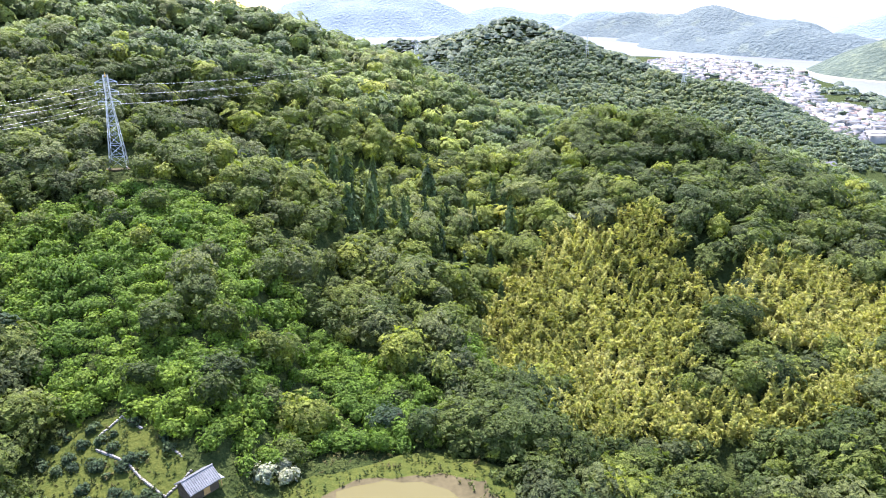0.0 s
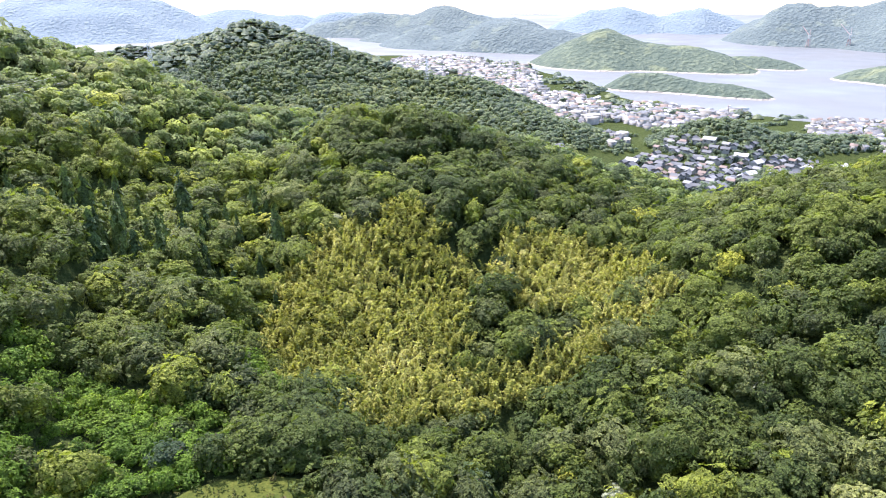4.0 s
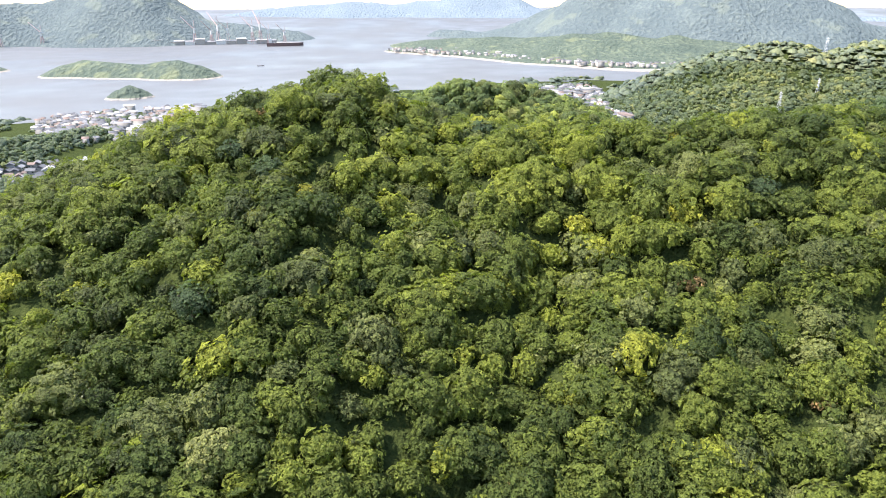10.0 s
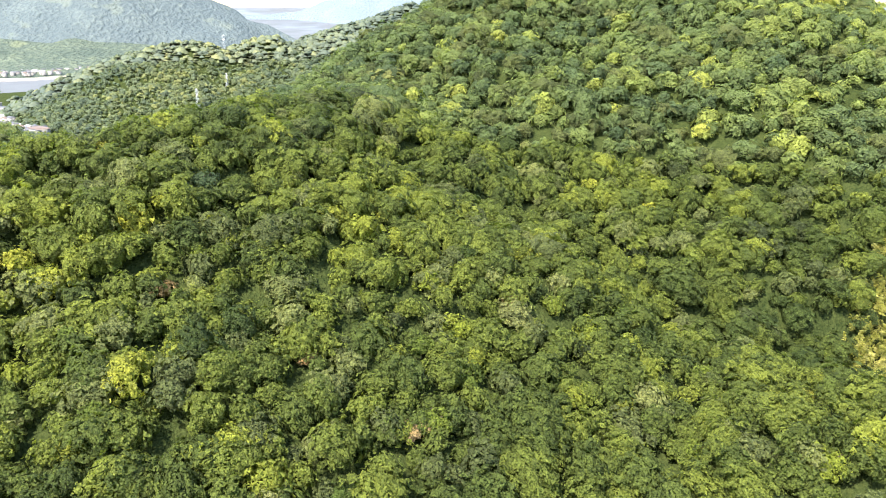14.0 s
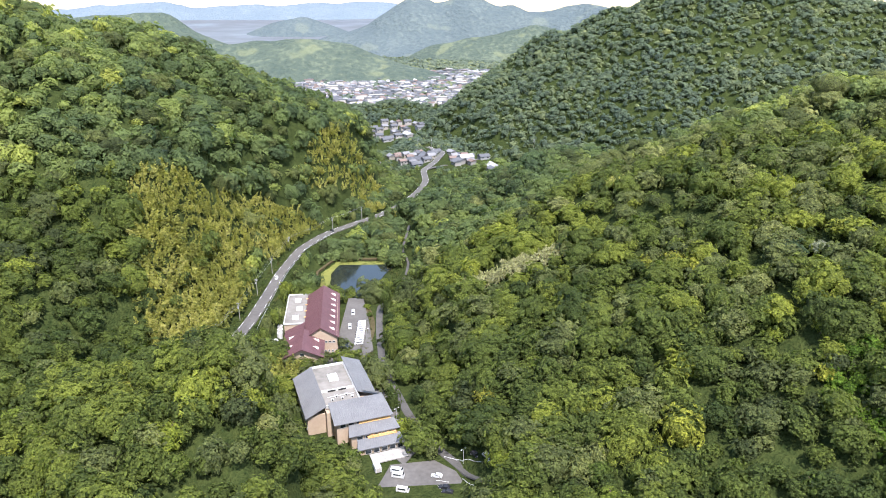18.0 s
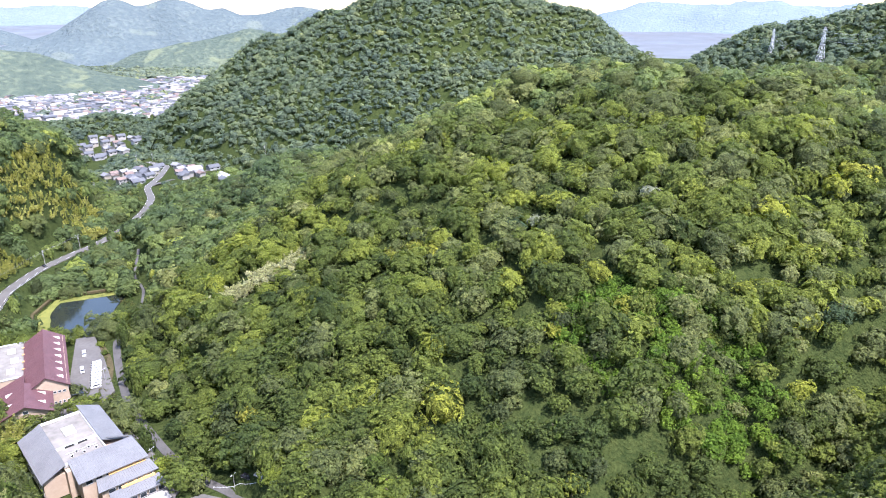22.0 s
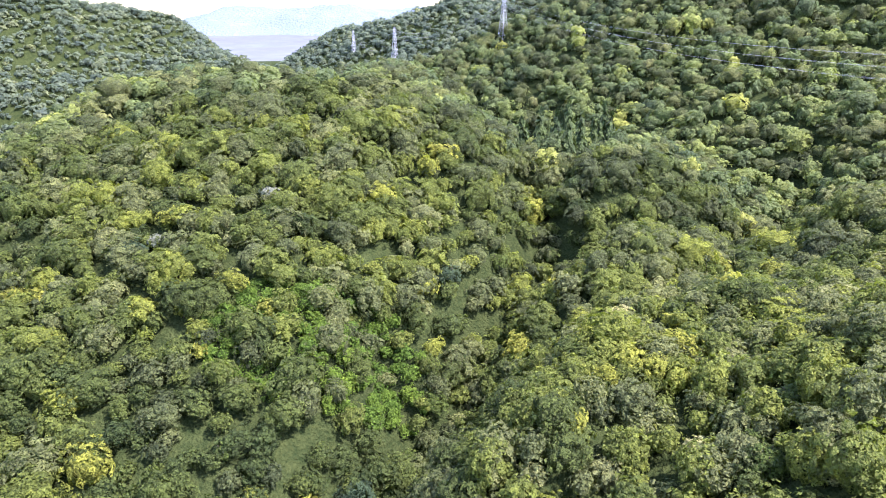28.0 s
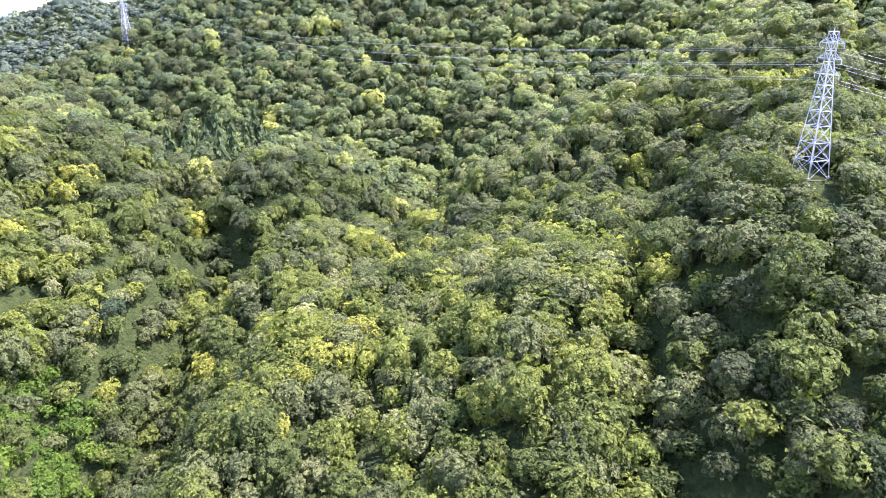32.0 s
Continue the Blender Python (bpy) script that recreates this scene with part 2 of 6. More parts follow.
# ---- the lie of the land: ridge spines with side slopes, over a plain and a valley floor ----
# name, side slope, roundness, spine points in metres
SPINES = [
    ("massif_north", 0.46, 40, [(-416, 240, 174), (-321, 383, 175), (-146, 520, 157), (-112, 549, 109), (-83, 574, 77), (-21, 606, 66), (30, 559, 51), (71, 495, 66), (82, 463, 42)]),
    ("spur_pylon_north", 0.42, 20, [(-228, 411, 175), (-130, 271, 105), (-59, 181, 79)]),
    ("knoll_bamboo", 0.42, 30, [(65, 425, 93), (87, 396, 105), (123, 381, 106), (172, 350, 70), (194, 326, 31), (218, 287, 52), (231, 250, 25)]),
    ("hill_east", 0.5, 30, [(227, 253, 22), (247, 211, 43), (260, 187, 85), (281, 163, 113), (307, 121, 124), (315, 100, 95), (314, 61, 113), (309, 27, 88), (305, -6, 102), (311, -49, 104), (323, -89, 110), (335, -132, 112), (385, -193, 116), (441, -256, 106)]),
    ("hill_south_east", 0.55, 40, [(486, -298, 103), (475, -399, 181), (367, -524, 196), (269, -581, 152), (241, -604, 95), (196, -630, 80), (149, -653, 100), (99, -673, 46), (47, -688, -9), (-4, -700, 32)]),
    ("spur_south_east", 0.48, 25, [(271, -151, 28), (234, -171, 18), (172, -197, 23), (100, -229, 35), (47, -230, 55), (19, -209, 38)]),
    ("hill_south_west", 0.52, 35, [(-66, -596, -60), (-108, -549, -22), (-143, -500, 57), (-183, -433, 69), (-218, -382, 104), (-246, -353, 123), (-271, -321, 129), (-315, -286, 131), (-336, -277, 129), (-364, -255, 92), (-362, -213, 119)]),
    ("mountain_south", 0.78, 40, [(-171, -1087, 22), (-240, -1073, 122), (-308, -1004, 154), (-402, -948, 186), (-468, -918, 185), (-593, -867, 154), (-645, -829, 67), (-681, -799, 96)]),
    ("massif_west", 0.66, 50, [(-725, -689, 56), (-732, -606, 141), (-738, -516, 159), (-761, -277, 200), (-767, -67, 228), (-709, 125, 226), (-589, 250, 212), (-450, 260, 189)]),
    ("spur_pylon_west", 0.62, 14, [(-479, 203, 197), (-331, 141, 138), (-211, 91, 123), (-139, 80, 86)]),
    ("spur_west", 0.62, 12, [(-343, 36, 27), (-272, -9, 66), (-242, -40, 68), (-196, -59, 63), (-160, -70, 58)]),
    ("hill_town", 0.55, 30, [(630, 777, -29), (706, 778, 10), (778, 749, -12), (901, 715, -21), (928, 679, -86)]),
    ("hill_cone", 0.45, 30, [(-171, 1540, 57), (-78, 1518, 77), (1, 1500, 81), (91, 1467, 112), (151, 1442, 126), (215, 1383, 108), (290, 1318, 28), (379, 1244, 49), (457, 1163, 38), (495, 1016, 5), (518, 913, -4)]),
    ("hill_low_east", 0.35, 30, [(640, 159, 70), (690, 115, 78), (747, 65, 66), (800, 24, 2)]),
    ("hill_gold", 0.42, 40, [(1338, -181, -34), (1383, -323, 78), (1380, -413, 24), (1360, -502, 82), (1326, -586, 18), (1305, -699, 118), (1278, -785, 136)]),
    ("hill_village", 0.5, 25, [(120, -1144, -77), (65, -1148, 3), (11, -1150, 4), (-59, -1118, -57)]),
]
# hills across the water and on the horizon
FAR_HILLS = [
    ("range_south_a", 0.48, 24, [(920, -2108, 111), (849, -2138, 111), (725, -2183, 93), (606, -2167, 67), (498, -2143, 47)]),
    ("range_south_b", 0.48, 24, [(478, -1942, 58), (331, -1973, 65), (171, -1942, 48), (41, -1900, 24), (-57, -1849, -11)]),
    ("range_south_c", 0.62, 36, [(293, -2885, 34), (141, -2897, 74), (18, -2900, 136), (-37, -2900, 157), (-102, -2898, 128), (-256, -2889, 134), (-500, -2857, 136), (-653, -2826, 128), (-777, -2690, 97)]),
    ("range_south_d", 0.56, 36, [(-140, -2496, 30), (-450, -2459, 85), (-626, -2369, 78)]),
    ("island_channel_a", 0.5, 20, [(1182, 2203, -36), (1271, 2129, 37), (1334, 2055, 75), (1404, 1971, 47), (1480, 1864, 38), (1524, 1750, 15), (1535, 1645, -27)]),
    ("island_channel_b", 0.65, 18, [(1033, 1474, -4), (1083, 1438, 0), (1126, 1340, -13), (1157, 1272, -13), (1183, 1221, -22)]),
    ("island_channel_c", 0.5, 22, [(1671, 1860, -9), (1728, 1779, -1), (1748, 1717, -12)]),
    ("island_mid", 0.6, 20, [(1703, 1393, -5), (1730, 1359, 5), (1716, 1262, -2), (1722, 1166, -5), (1724, 1072, 6), (1719, 1023, -6)]),
    ("islet_wooded", 0.9, 10, [(1329, 977, -23), (1344, 957, -14), (1357, 939, -23)]),
    ("island_left_a", 0.48, 24, [(880, 3284, 22), (958, 3158, 13), (1026, 3031, 66), (1059, 2914, 38)]),
    ("island_left_b", 0.56, 24, [(1113, 2893, 47), (1265, 2830, 94), (1380, 2664, 62), (1524, 2467, 29)]),
    ("island_left_c", 0.48, 24, [(749, 3827, 78), (1152, 3726, 91), (1303, 3676, 99), (1439, 3517, 74), (1506, 3380, 58)]),
    ("island_far_a", 0.56, 24, [(1913, 3399, 45), (2060, 3312, 98), (2179, 3234, 125), (2339, 3121, 74), (2478, 3011, 104), (2612, 2897, 67)]),
    ("island_shipyard", 0.62, 36, [(2422, 2526, 72), (2500, 2450, 125), (2628, 2311, 138), (2832, 2057, 219), (2902, 1957, 231), (2823, 1895, 130), (2864, 1738, 90), (2942, 1495, 45), (2987, 1281, 26)]),
    ("land_east", 0.62, 36, [(3233, 663, 9), (3171, 431, 16), (3092, 222, 67), (3049, 56, 123), (2998, -105, 229), (2978, -366, 297), (2934, -624, 260), (2930, -643, 130), (2880, -842, 108), (2721, -1004, 35)]),
    ("far_a", 0.48, 24, [(-777, 3822, 144), (-602, 3853, 199), (-280, 3890, 199), (-72, 3899, 143), (139, 3898, 43)]),
    ("far_b", 0.48, 24, [(52, 4200, 83), (390, 4182, 126), (693, 4142, 72)]),
    ("far_c", 0.48, 24, [(667, 3639, 57), (880, 3594, 80), (1045, 3497, 95), (1241, 3379, 127), (1383, 3215, 108), (1465, 3068, 93)]),
    ("far_d", 0.4, 24, [(3979, 2102, 54), (4118, 1814, 87), (4260, 1450, 129), (4358, 1121, 116), (4472, 505, 147)]),
    ("far_e", 0.48, 24, [(3983, -1332, 43), (3881, -1605, 64), (3817, -1752, 113), (3720, -1950, 179), (3548, -2248, 179)]),
    ("far_f", 0.4, 24, [(-2639, -3395, 111), (-2762, -3295, 173), (-2975, -3104, 158), (-3187, -2887, 187), (-3396, -2638, 158), (-3572, -2394, 173)]),
    ("far_g", 0.4, 24, [(1919, -4181, 118), (1159, -4452, 122), (706, -4546, 139), (81, -4599, 112)]),
    ("coast_rise", 0.2, 40, [(2850, 660, -12), (2680, 300, 14), (2520, 10, 26), (2480, -190, 34), (2600, -420, 24)]),
    ("coast_east", 0.1, 30, [(2640, 690, -33), (2500, 330, -31), (2270, 40, -30), (2180, -130, -29), (2230, -250, -28), (2600, -390, -20)]),
    ("far_islet", 0.48, 18, [(624, -3546, 62), (511, -3564, 73), (411, -3576, 54)]),
]
# valley floor: x, y, z, half width of the flat strip
VALLEY = [(-24, 300, 70, 6), (-14, 175, 54, 26), (-8, 120, 52, 20), (0, 0, 30, 14), (6, -130, 8, 18), (8, -214, 0, 26), (30, -300, -2, 34),
          (42, -375, -3, 30), (40, -395, -6.6, 30), (34, -455, -6.6, 28), (30, -560, -8, 14), (-22, -713, -14, 42), (-36, -845, -21, 58), (-25, -960, -30, 40)]
# ravines: depth, half width, line of x, y points
RAVINES = [(34, 48, [(-440, -225), (-364, -184), (-307, -142), (-230, -126), (-182, -118), (-110, -110)]), (12, 20, [(-489, -143), (-340, -157), (-304, -136), (-225, -132), (-197, -123), (-140, -132)]), (9, 14, [(-218, -214), (-192, -183), (-191, -155), (-185, -130)]), (18, 34, [(-300, 70), (-240, 52), (-196, 41), (-120, 36)]), (16, 36, [(-410, -40), (-350, -85), (-300, -128)]),
           (18, 34, [(75, 480), (29, 325), (15, 257), (4, 190)]), (14, 30, [(291, -166), (247, -211), (172, -236), (123, -282), (95, -300)]),
           (10, 26, [(280, -10), (235, 5), (196, 15), (140, 26)]), (12, 28, [(-267, -200), (-215, -170), (-165, -140)])]
# the main road's bed: x, y, z, half width
ROAD = [(100, -285, 8, 4), (89, -321, 6, 4), (86, -342, 6, 4), (84, -378, 5, 4), (83, -411, 4, 4), (77, -460, 3, 4), (65, -499, 0, 4), (46, -530, -2, 4),
        (27, -553, -3, 4), (4, -605, -6, 4), (-9, -650, -8, 4), (-17, -692, -9, 4), (-15, -742, -10, 4), (-30, -800, -14, 4), (-44, -880, -20, 4), (-25, -960, -29, 4)]
# the near shore: bearing in degrees, distance in metres
SHORE = [(0, 3400), (10, 2900), (16.6, 2806), (19.6, 2767), (23.6, 2582), (27.4, 2255), (31.3, 1843), (35.5, 1551), (39.9, 1445), (46.8, 1392),
         (60.6, 1424), (75, 1600), (86.9, 1775), (94.7, 1820), (97.5, 2400), (100, 4900), (360, 4900)]
PLAIN, SEABED, SEA = -36.0, -48.0, -40.0


def lattice(ix, iy, seed):
    n = (ix * 374761393 + iy * 668265263 + seed * 144665) & 0x7FFFFFFF
    n = ((n ^ (n >> 13)) * 1274126177) & 0x7FFFFFFF
    return ((n ^ (n >> 16)) & 0xFFFF) / 65535.0


def value_noise(x, y, size, seed=0):
    """Smooth noise from 0 to 1 with bumps of about that size."""
    u, v = x / size, y / size
    ix, iy = np.floor(u).astype(np.int64), np.floor(v).astype(np.int64)
    fx, fy = u - ix, v - iy
    fx, fy = fx * fx * (3 - 2 * fx), fy * fy * (3 - 2 * fy)
    a, b = lattice(ix, iy, seed), lattice(ix + 1, iy, seed)
    c, d = lattice(ix, iy + 1, seed), lattice(ix + 1, iy + 1, seed)
    return (a + (b - a) * fx) * (1 - fy) + (c + (d - c) * fx) * fy


def along(x, y, spine):
    """For each stretch of a spine: distance to it and the share of the way along."""
    for p, q in zip(spine, spine[1:]):
        ex, ey = q[0] - p[0], q[1] - p[1]
        t = np.clip(((x - p[0]) * ex + (y - p[1]) * ey) / (ex * ex + ey * ey + 1e-9), 0, 1)
        yield np.hypot(x - p[0] - t * ex, y - p[1] - t * ey), t, p, q


def sea_level(d):
    """The sea lies flat and lifts towards the horizon as the far water does to the eye."""
    return SEA + 110 * np.clip((d - 2600) / 2300, 0, 1) ** 1.3


def height(x, y):
    """Ground height at arrays of x and y."""
    x, y = np.asarray(x, float), np.asarray(y, float)
    d = np.hypot(x, y)
    az = np.degrees(np.arctan2(x, y)) % 360
    shore = np.interp(az, [a for a, _ in SHORE], [r for _, r in SHORE])
    shore = shore + 40 * (value_noise(x, y, 160, 5) - 0.5)
    base = SEABED + (PLAIN - SEABED) * np.clip((shore - d) / 12 + 0.5, 0, 1)
    total = np.exp(base / 5.0 - 10)
    for name, slope, soft, spine in SPINES:
        top = np.full(x.shape, -200.0)
        for dist, t, p, q in along(x, y, spine):
            top = np.maximum(top, p[2] + (q[2] - p[2]) * t - slope * (np.sqrt(dist * dist + soft * soft) - soft))
        total += np.exp(np.maximum(top, -200) / 5.0 - 10)
    h = 5.0 * (np.log(total) + 10)
    rise = np.clip((h - base) / 60, 0, 1)
    ribs = np.abs(2 * value_noise(x, y, 95, 1) - 1)
    h = h + rise * (11 * (ribs - 0.5) + 5 * (value_noise(x, y, 42, 2) - 0.5)) * np.clip(d / 280, 0.5, 1.5)
    for depth, wide, line in RAVINES:
        near = np.full(x.shape, 1e9)
        for dist, t, p, q in along(x, y, line):
            near = np.minimum(near, dist)
        h = h - depth * np.clip(1 - near / wide, 0, 1) ** 1.3
    # the valley floor and the road's bed cut flat into the slopes
    for line, spread, ease in ((ROAD, 1.0, 50), (VALLEY, 0.5, 14), (ROAD, 1.0, 8)):
        best, floor_z, half = np.full(x.shape, 1e9), np.zeros(x.shape), np.zeros(x.shape)
        for dist, t, p, q in along(x, y, line):
            near = dist < best
            best = np.where(near, dist, best)
            floor_z = np.where(near, p[2] + (q[2] - p[2]) * t, floor_z)
            half = np.where(near, p[3] + (q[3] - p[3]) * t, half)
        w = np.clip((best - half) / (half * spread + ease), 0, 1)
        w = w * w * (3 - 2 * w)
        h = floor_z * (1 - w) + h * w
    return h


# ---- ground and sea ----
def polar_sheet(name, radii, turns, zfun, material):
    az = np.linspace(0, 2 * np.pi, turns, endpoint=False)
    rr, aa = np.meshgrid(radii, az, indexing="ij")
    x, y = (rr * np.sin(aa)).ravel(), (rr * np.cos(aa)).ravel()
    z = zfun(x, y)
    n = len(radii)
    i, j = np.meshgrid(np.arange(n - 1), np.arange(turns), indexing="ij")
    k = (j + 1) % turns
    quads = np.stack([i * turns + j, i * turns + k, (i + 1) * turns + k, (i + 1) * turns + j], -1).reshape(-1, 4)
    mid = len(x)
    tris = np.stack([np.full(turns, mid), (np.arange(turns) + 1) % turns, np.arange(turns)], -1)
    verts = np.stack([np.append(x, 0), np.append(y, 0), np.append(z, zfun(np.zeros(1), np.zeros(1))[0])], -1)
    return new(name, mesh_from(name, verts, [quads[:, ::-1], tris[:, ::-1]], material, smooth=True))


ground = polar_sheet("ground", np.concatenate([np.arange(12, 600, 6.0), np.geomspace(600, 4950, 90)]), 460, height, GROUND)
tagged(ground, "green overgrown ground of hills and valley floor", "ground", kind="structure")
water = polar_sheet("water", np.concatenate([[900], np.geomspace(1000, 4990, 60)]), 240, lambda x, y: sea_level(np.hypot(x, y)), WATER)
tagged(water, "pale grey calm sea under a hazy sky", "sea", kind="structure")


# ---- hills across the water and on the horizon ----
# three steps of painted haze: bluer, paler and more glowing with distance
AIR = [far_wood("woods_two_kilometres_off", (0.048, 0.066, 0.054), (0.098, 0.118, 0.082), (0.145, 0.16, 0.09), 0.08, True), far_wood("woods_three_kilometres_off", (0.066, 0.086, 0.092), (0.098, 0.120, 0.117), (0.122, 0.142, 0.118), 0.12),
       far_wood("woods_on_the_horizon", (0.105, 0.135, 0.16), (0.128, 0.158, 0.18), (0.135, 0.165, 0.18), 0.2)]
for name, slope, soft, spine in FAR_HILLS:
    sx, sy = [p[0] for p in spine], [p[1] for p in spine]
    far = np.hypot(sx, sy).mean()
    pad = max(p[2] for p in spine) / slope + 60 / slope + 60
    cell = 10 if name.startswith("isle") or far < 2300 and name.startswith("island") else 22 if far < 3000 else 34
    gx, gy = np.arange(min(sx) - pad, max(sx) + pad, cell), np.arange(min(sy) - pad, max(sy) + pad, cell)
    xx, yy = [g.ravel() for g in np.meshgrid(gx, gy)]
    top = np.full(xx.shape, -300.0)
    for dist, t, p, q in along(xx, yy, spine):
        top = np.maximum(top, p[2] + (q[2] - p[2]) * t - slope * (np.sqrt(dist * dist + soft * soft) - soft))
    d = np.hypot(xx, yy)
    rough = 0.25 if name.startswith("islet") else 0.55 if name.startswith(("island_channel", "island_mid")) else 1.25
    top += rough * np.clip((top - sea_level(d)) / 80, 0, 1) * (50 * (value_noise(xx, yy, 240, 3) - 0.5) + 18 * (value_noise(xx, yy, 70, 4) - 0.5))
    i, j = [g.ravel() for g in np.meshgrid(np.arange(len(gx) - 1), np.arange(len(gy) - 1))]
    quads = np.stack([j * len(gx) + i, j * len(gx) + i + 1, (j + 1) * len(gx) + i + 1, (j + 1) * len(gx) + i], -1)
    dry = ((top > sea_level(d) - 45) & (d < 4960))[quads].all(1)
    quads = quads[dry]
    used, flat = np.unique(quads, return_inverse=True)
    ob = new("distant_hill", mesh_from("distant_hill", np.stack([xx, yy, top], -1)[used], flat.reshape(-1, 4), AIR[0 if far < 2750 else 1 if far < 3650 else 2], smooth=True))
    tagged(ob, "hazy blue-green wooded hill rising beyond the water" if far > 2750 else "pale green wooded hills beyond the town", "hill", kind="structure")

# ---- the forest ----
rng = np.random.default_rng(7)


def crown(pads, sides, cards, lobes=8, spray=0.11):
    """One crown of unit radius: tiers of leafy pads over a lumpy dome, with loose sprays between. Returns corners, quads, triangles."""
    ang = rng.uniform(0, 2 * np.pi, lobes)
    out = np.sqrt(rng.uniform(0.05, 1, lobes)) * 0.62
    c = np.stack([out * np.cos(ang), out * np.sin(ang), 0.30 - 0.35 * out + rng.uniform(-0.12, 0.22, lobes)], -1)
    c[0] = (0.06, 0, 0.34)
    rad = rng.uniform(0.32, 0.50, lobes)

    def reach(way):
        """How far out the cluster of limbs goes along each way."""
        b = way @ c.T
        disc = b * b - (c * c).sum(1)[None] + rad[None] ** 2
        return np.maximum(np.where(disc > 0, b + np.sqrt(np.maximum(disc, 0)), 0).max(1), 0.45)

    def frame_of(nrm):
        nrm = nrm / np.linalg.norm(nrm, axis=1)[:, None]
        t = np.cross(nrm, rng.normal(size=nrm.shape))
        t /= np.linalg.norm(t, axis=1)[:, None]
        return nrm, t, np.cross(nrm, t)
    # pads spread evenly over the upper dome
    k = np.arange(pads) + 0.5
    up = 1 - 1.42 * k / pads
    turn = k * 2.39996 + rng.normal(scale=0.25, size=pads)
    flat = np.sqrt(np.maximum(1 - up * up, 0))
    way = np.stack([flat * np.cos(turn), flat * np.sin(turn), up], -1)
    mid = way * (reach(way) * rng.uniform(0.84, 1.05, pads))[:, None]
    nrm, t, b = frame_of(way + rng.normal(scale=0.2, size=way.shape) + (0, 0, 0.38))
    r = rng.uniform(0.75, 1.3, (pads, 1)) * 1.36 / math.sqrt(pads)
    a = np.arange(sides) * 2 * np.pi / sides + rng.uniform(0, 6, (pads, 1))
    rr = (r * rng.uniform(0.62, 1.3, (pads, sides)))[..., None]
    rim = mid[:, None] + (t[:, None] * np.cos(a)[..., None] + b[:, None] * np.sin(a)[..., None]) * rr - nrm[:, None] * rr * rng.uniform(0.12, 0.55, (pads, sides, 1))
    body = np.concatenate([(mid + nrm * r * 0.25)[:, None], rim], 1)
    n1 = sides + 1
    fan = np.array([[0, 1 + i, 1 + (i + 1) % sides] for i in range(sides)])[None] + (np.arange(pads) * n1)[:, None, None]
    # loose sprays
    w2 = rng.normal(size=(cards, 3)) + (0, 0, 0.6)
    w2 /= np.linalg.norm(w2, axis=1)[:, None]
    p2 = w2 * (reach(w2) * rng.uniform(0.95, 1.16, cards))[:, None]
    n2, t2, b2 = frame_of(w2 + rng.normal(scale=0.5, size=w2.shape) + (0, 0, 0.4))
    s2 = rng.uniform(0.6, 1.3, (cards, 1)) * spray
    tri2 = np.stack([p2 + t2 * s2, p2 - t2 * s2 * 0.6 + b2 * s2 * 0.8, p2 - t2 * s2 * 0.5 - b2 * s2 * 0.9], 1).reshape(-1, 3)
    bm = bmesh.new()
    bmesh.ops.create_icosphere(bm, subdivisions=1, radius=1)
    bmesh.ops.delete(bm, geom=[v for v in bm.verts if v.co.z < -0.75], context="VERTS")
    bm.verts.index_update()
    heart, tri = np.array([v.co for v in bm.verts]), np.array([[v.index for v in f.verts] for f in bm.faces])
    bm.free()
    heart = heart * (reach(heart) * 0.88)[:, None]
    v = np.concatenate([body.reshape(-1, 3), tri2, heart])
    m = pads * n1
    return v, np.zeros((0, 4), int), np.concatenate([fan.reshape(-1, 3), np.arange(3 * cards).reshape(-1, 3) + m, tri + m + 3 * cards])


def dome():
    """A crown far off: a lumpy dome of few faces."""
    rings = [(0.95, 0.0, 6), (0.72, 0.5, 5), (0.2, 0.85, 3)]
    v, f, start = [], [], []
    for r, z, n in rings:
        start.append(len(v))
        a0 = rng.uniform(0, 6)
        v += [(r * math.cos(a0 + i * 2 * math.pi / n) * rng.uniform(0.8, 1.15), r * math.sin(a0 + i * 2 * math.pi / n) * rng.uniform(0.8, 1.15),
               z + rng.uniform(-0.1, 0.1)) for i in range(n)]
    a, b, c = start
    n0, n1 = 6, 5
    for i in range(n0):
        f.append((a + i, a + (i + 1) % n0, b + i % n1))
    for i in range(n1):
        f.append((b + i, a + (i + 1) % n0, b + (i + 1) % n1))
    for i in range(n1):
        f.append((b + i, b + (i + 1) % n1, c + i % 3))
    f.append((c, c + 1, c + 2))
    return np.array(v), np.zeros((0, 4), int), np.array(f)


def cedar_crown(cards, size):
    """A narrow conifer: drooping sprays round a spire."""
    h = rng.uniform(0, 1, cards) ** 1.3
    a = rng.uniform(0, 2 * np.pi, cards)
    r = (1 - h) * 0.95 + 0.06
    pts = np.stack([r * np.cos(a), r * np.sin(a), h * 3.4], -1)
    nrm = np.stack([np.cos(a), np.sin(a), np.full(cards, 0.55)], -1) + rng.normal(scale=0.3, size=(cards, 3))
    nrm /= np.linalg.norm(nrm, axis=1)[:, None]
    t = np.stack([-np.sin(a), np.cos(a), np.zeros(cards)], -1)
    b = np.cross(nrm, t)
    s = rng.uniform(0.7, 1.3, (cards, 1)) * size
    quad = np.stack([pts + t * s * 0.7, pts + b * s, pts - t * s * 0.7, pts - b * s * 1.2], 1)
    bm = bmesh.new()
    bmesh.ops.create_cone(bm, segments=6, radius1=0.7, radius2=0.02, depth=3.1, matrix=Matrix.Translation((0, 0, 1.55)))
    bmesh.ops.triangulate(bm, faces=bm.faces)
    heart = np.array([v.co for v in bm.verts])
    tri = np.array([[v.index for v in f.verts] for f in bm.faces])
    bm.free()
    return np.concatenate([quad.reshape(-1, 3), heart]), np.arange(4 * cards).reshape(cards, 4), tri + 4 * cards


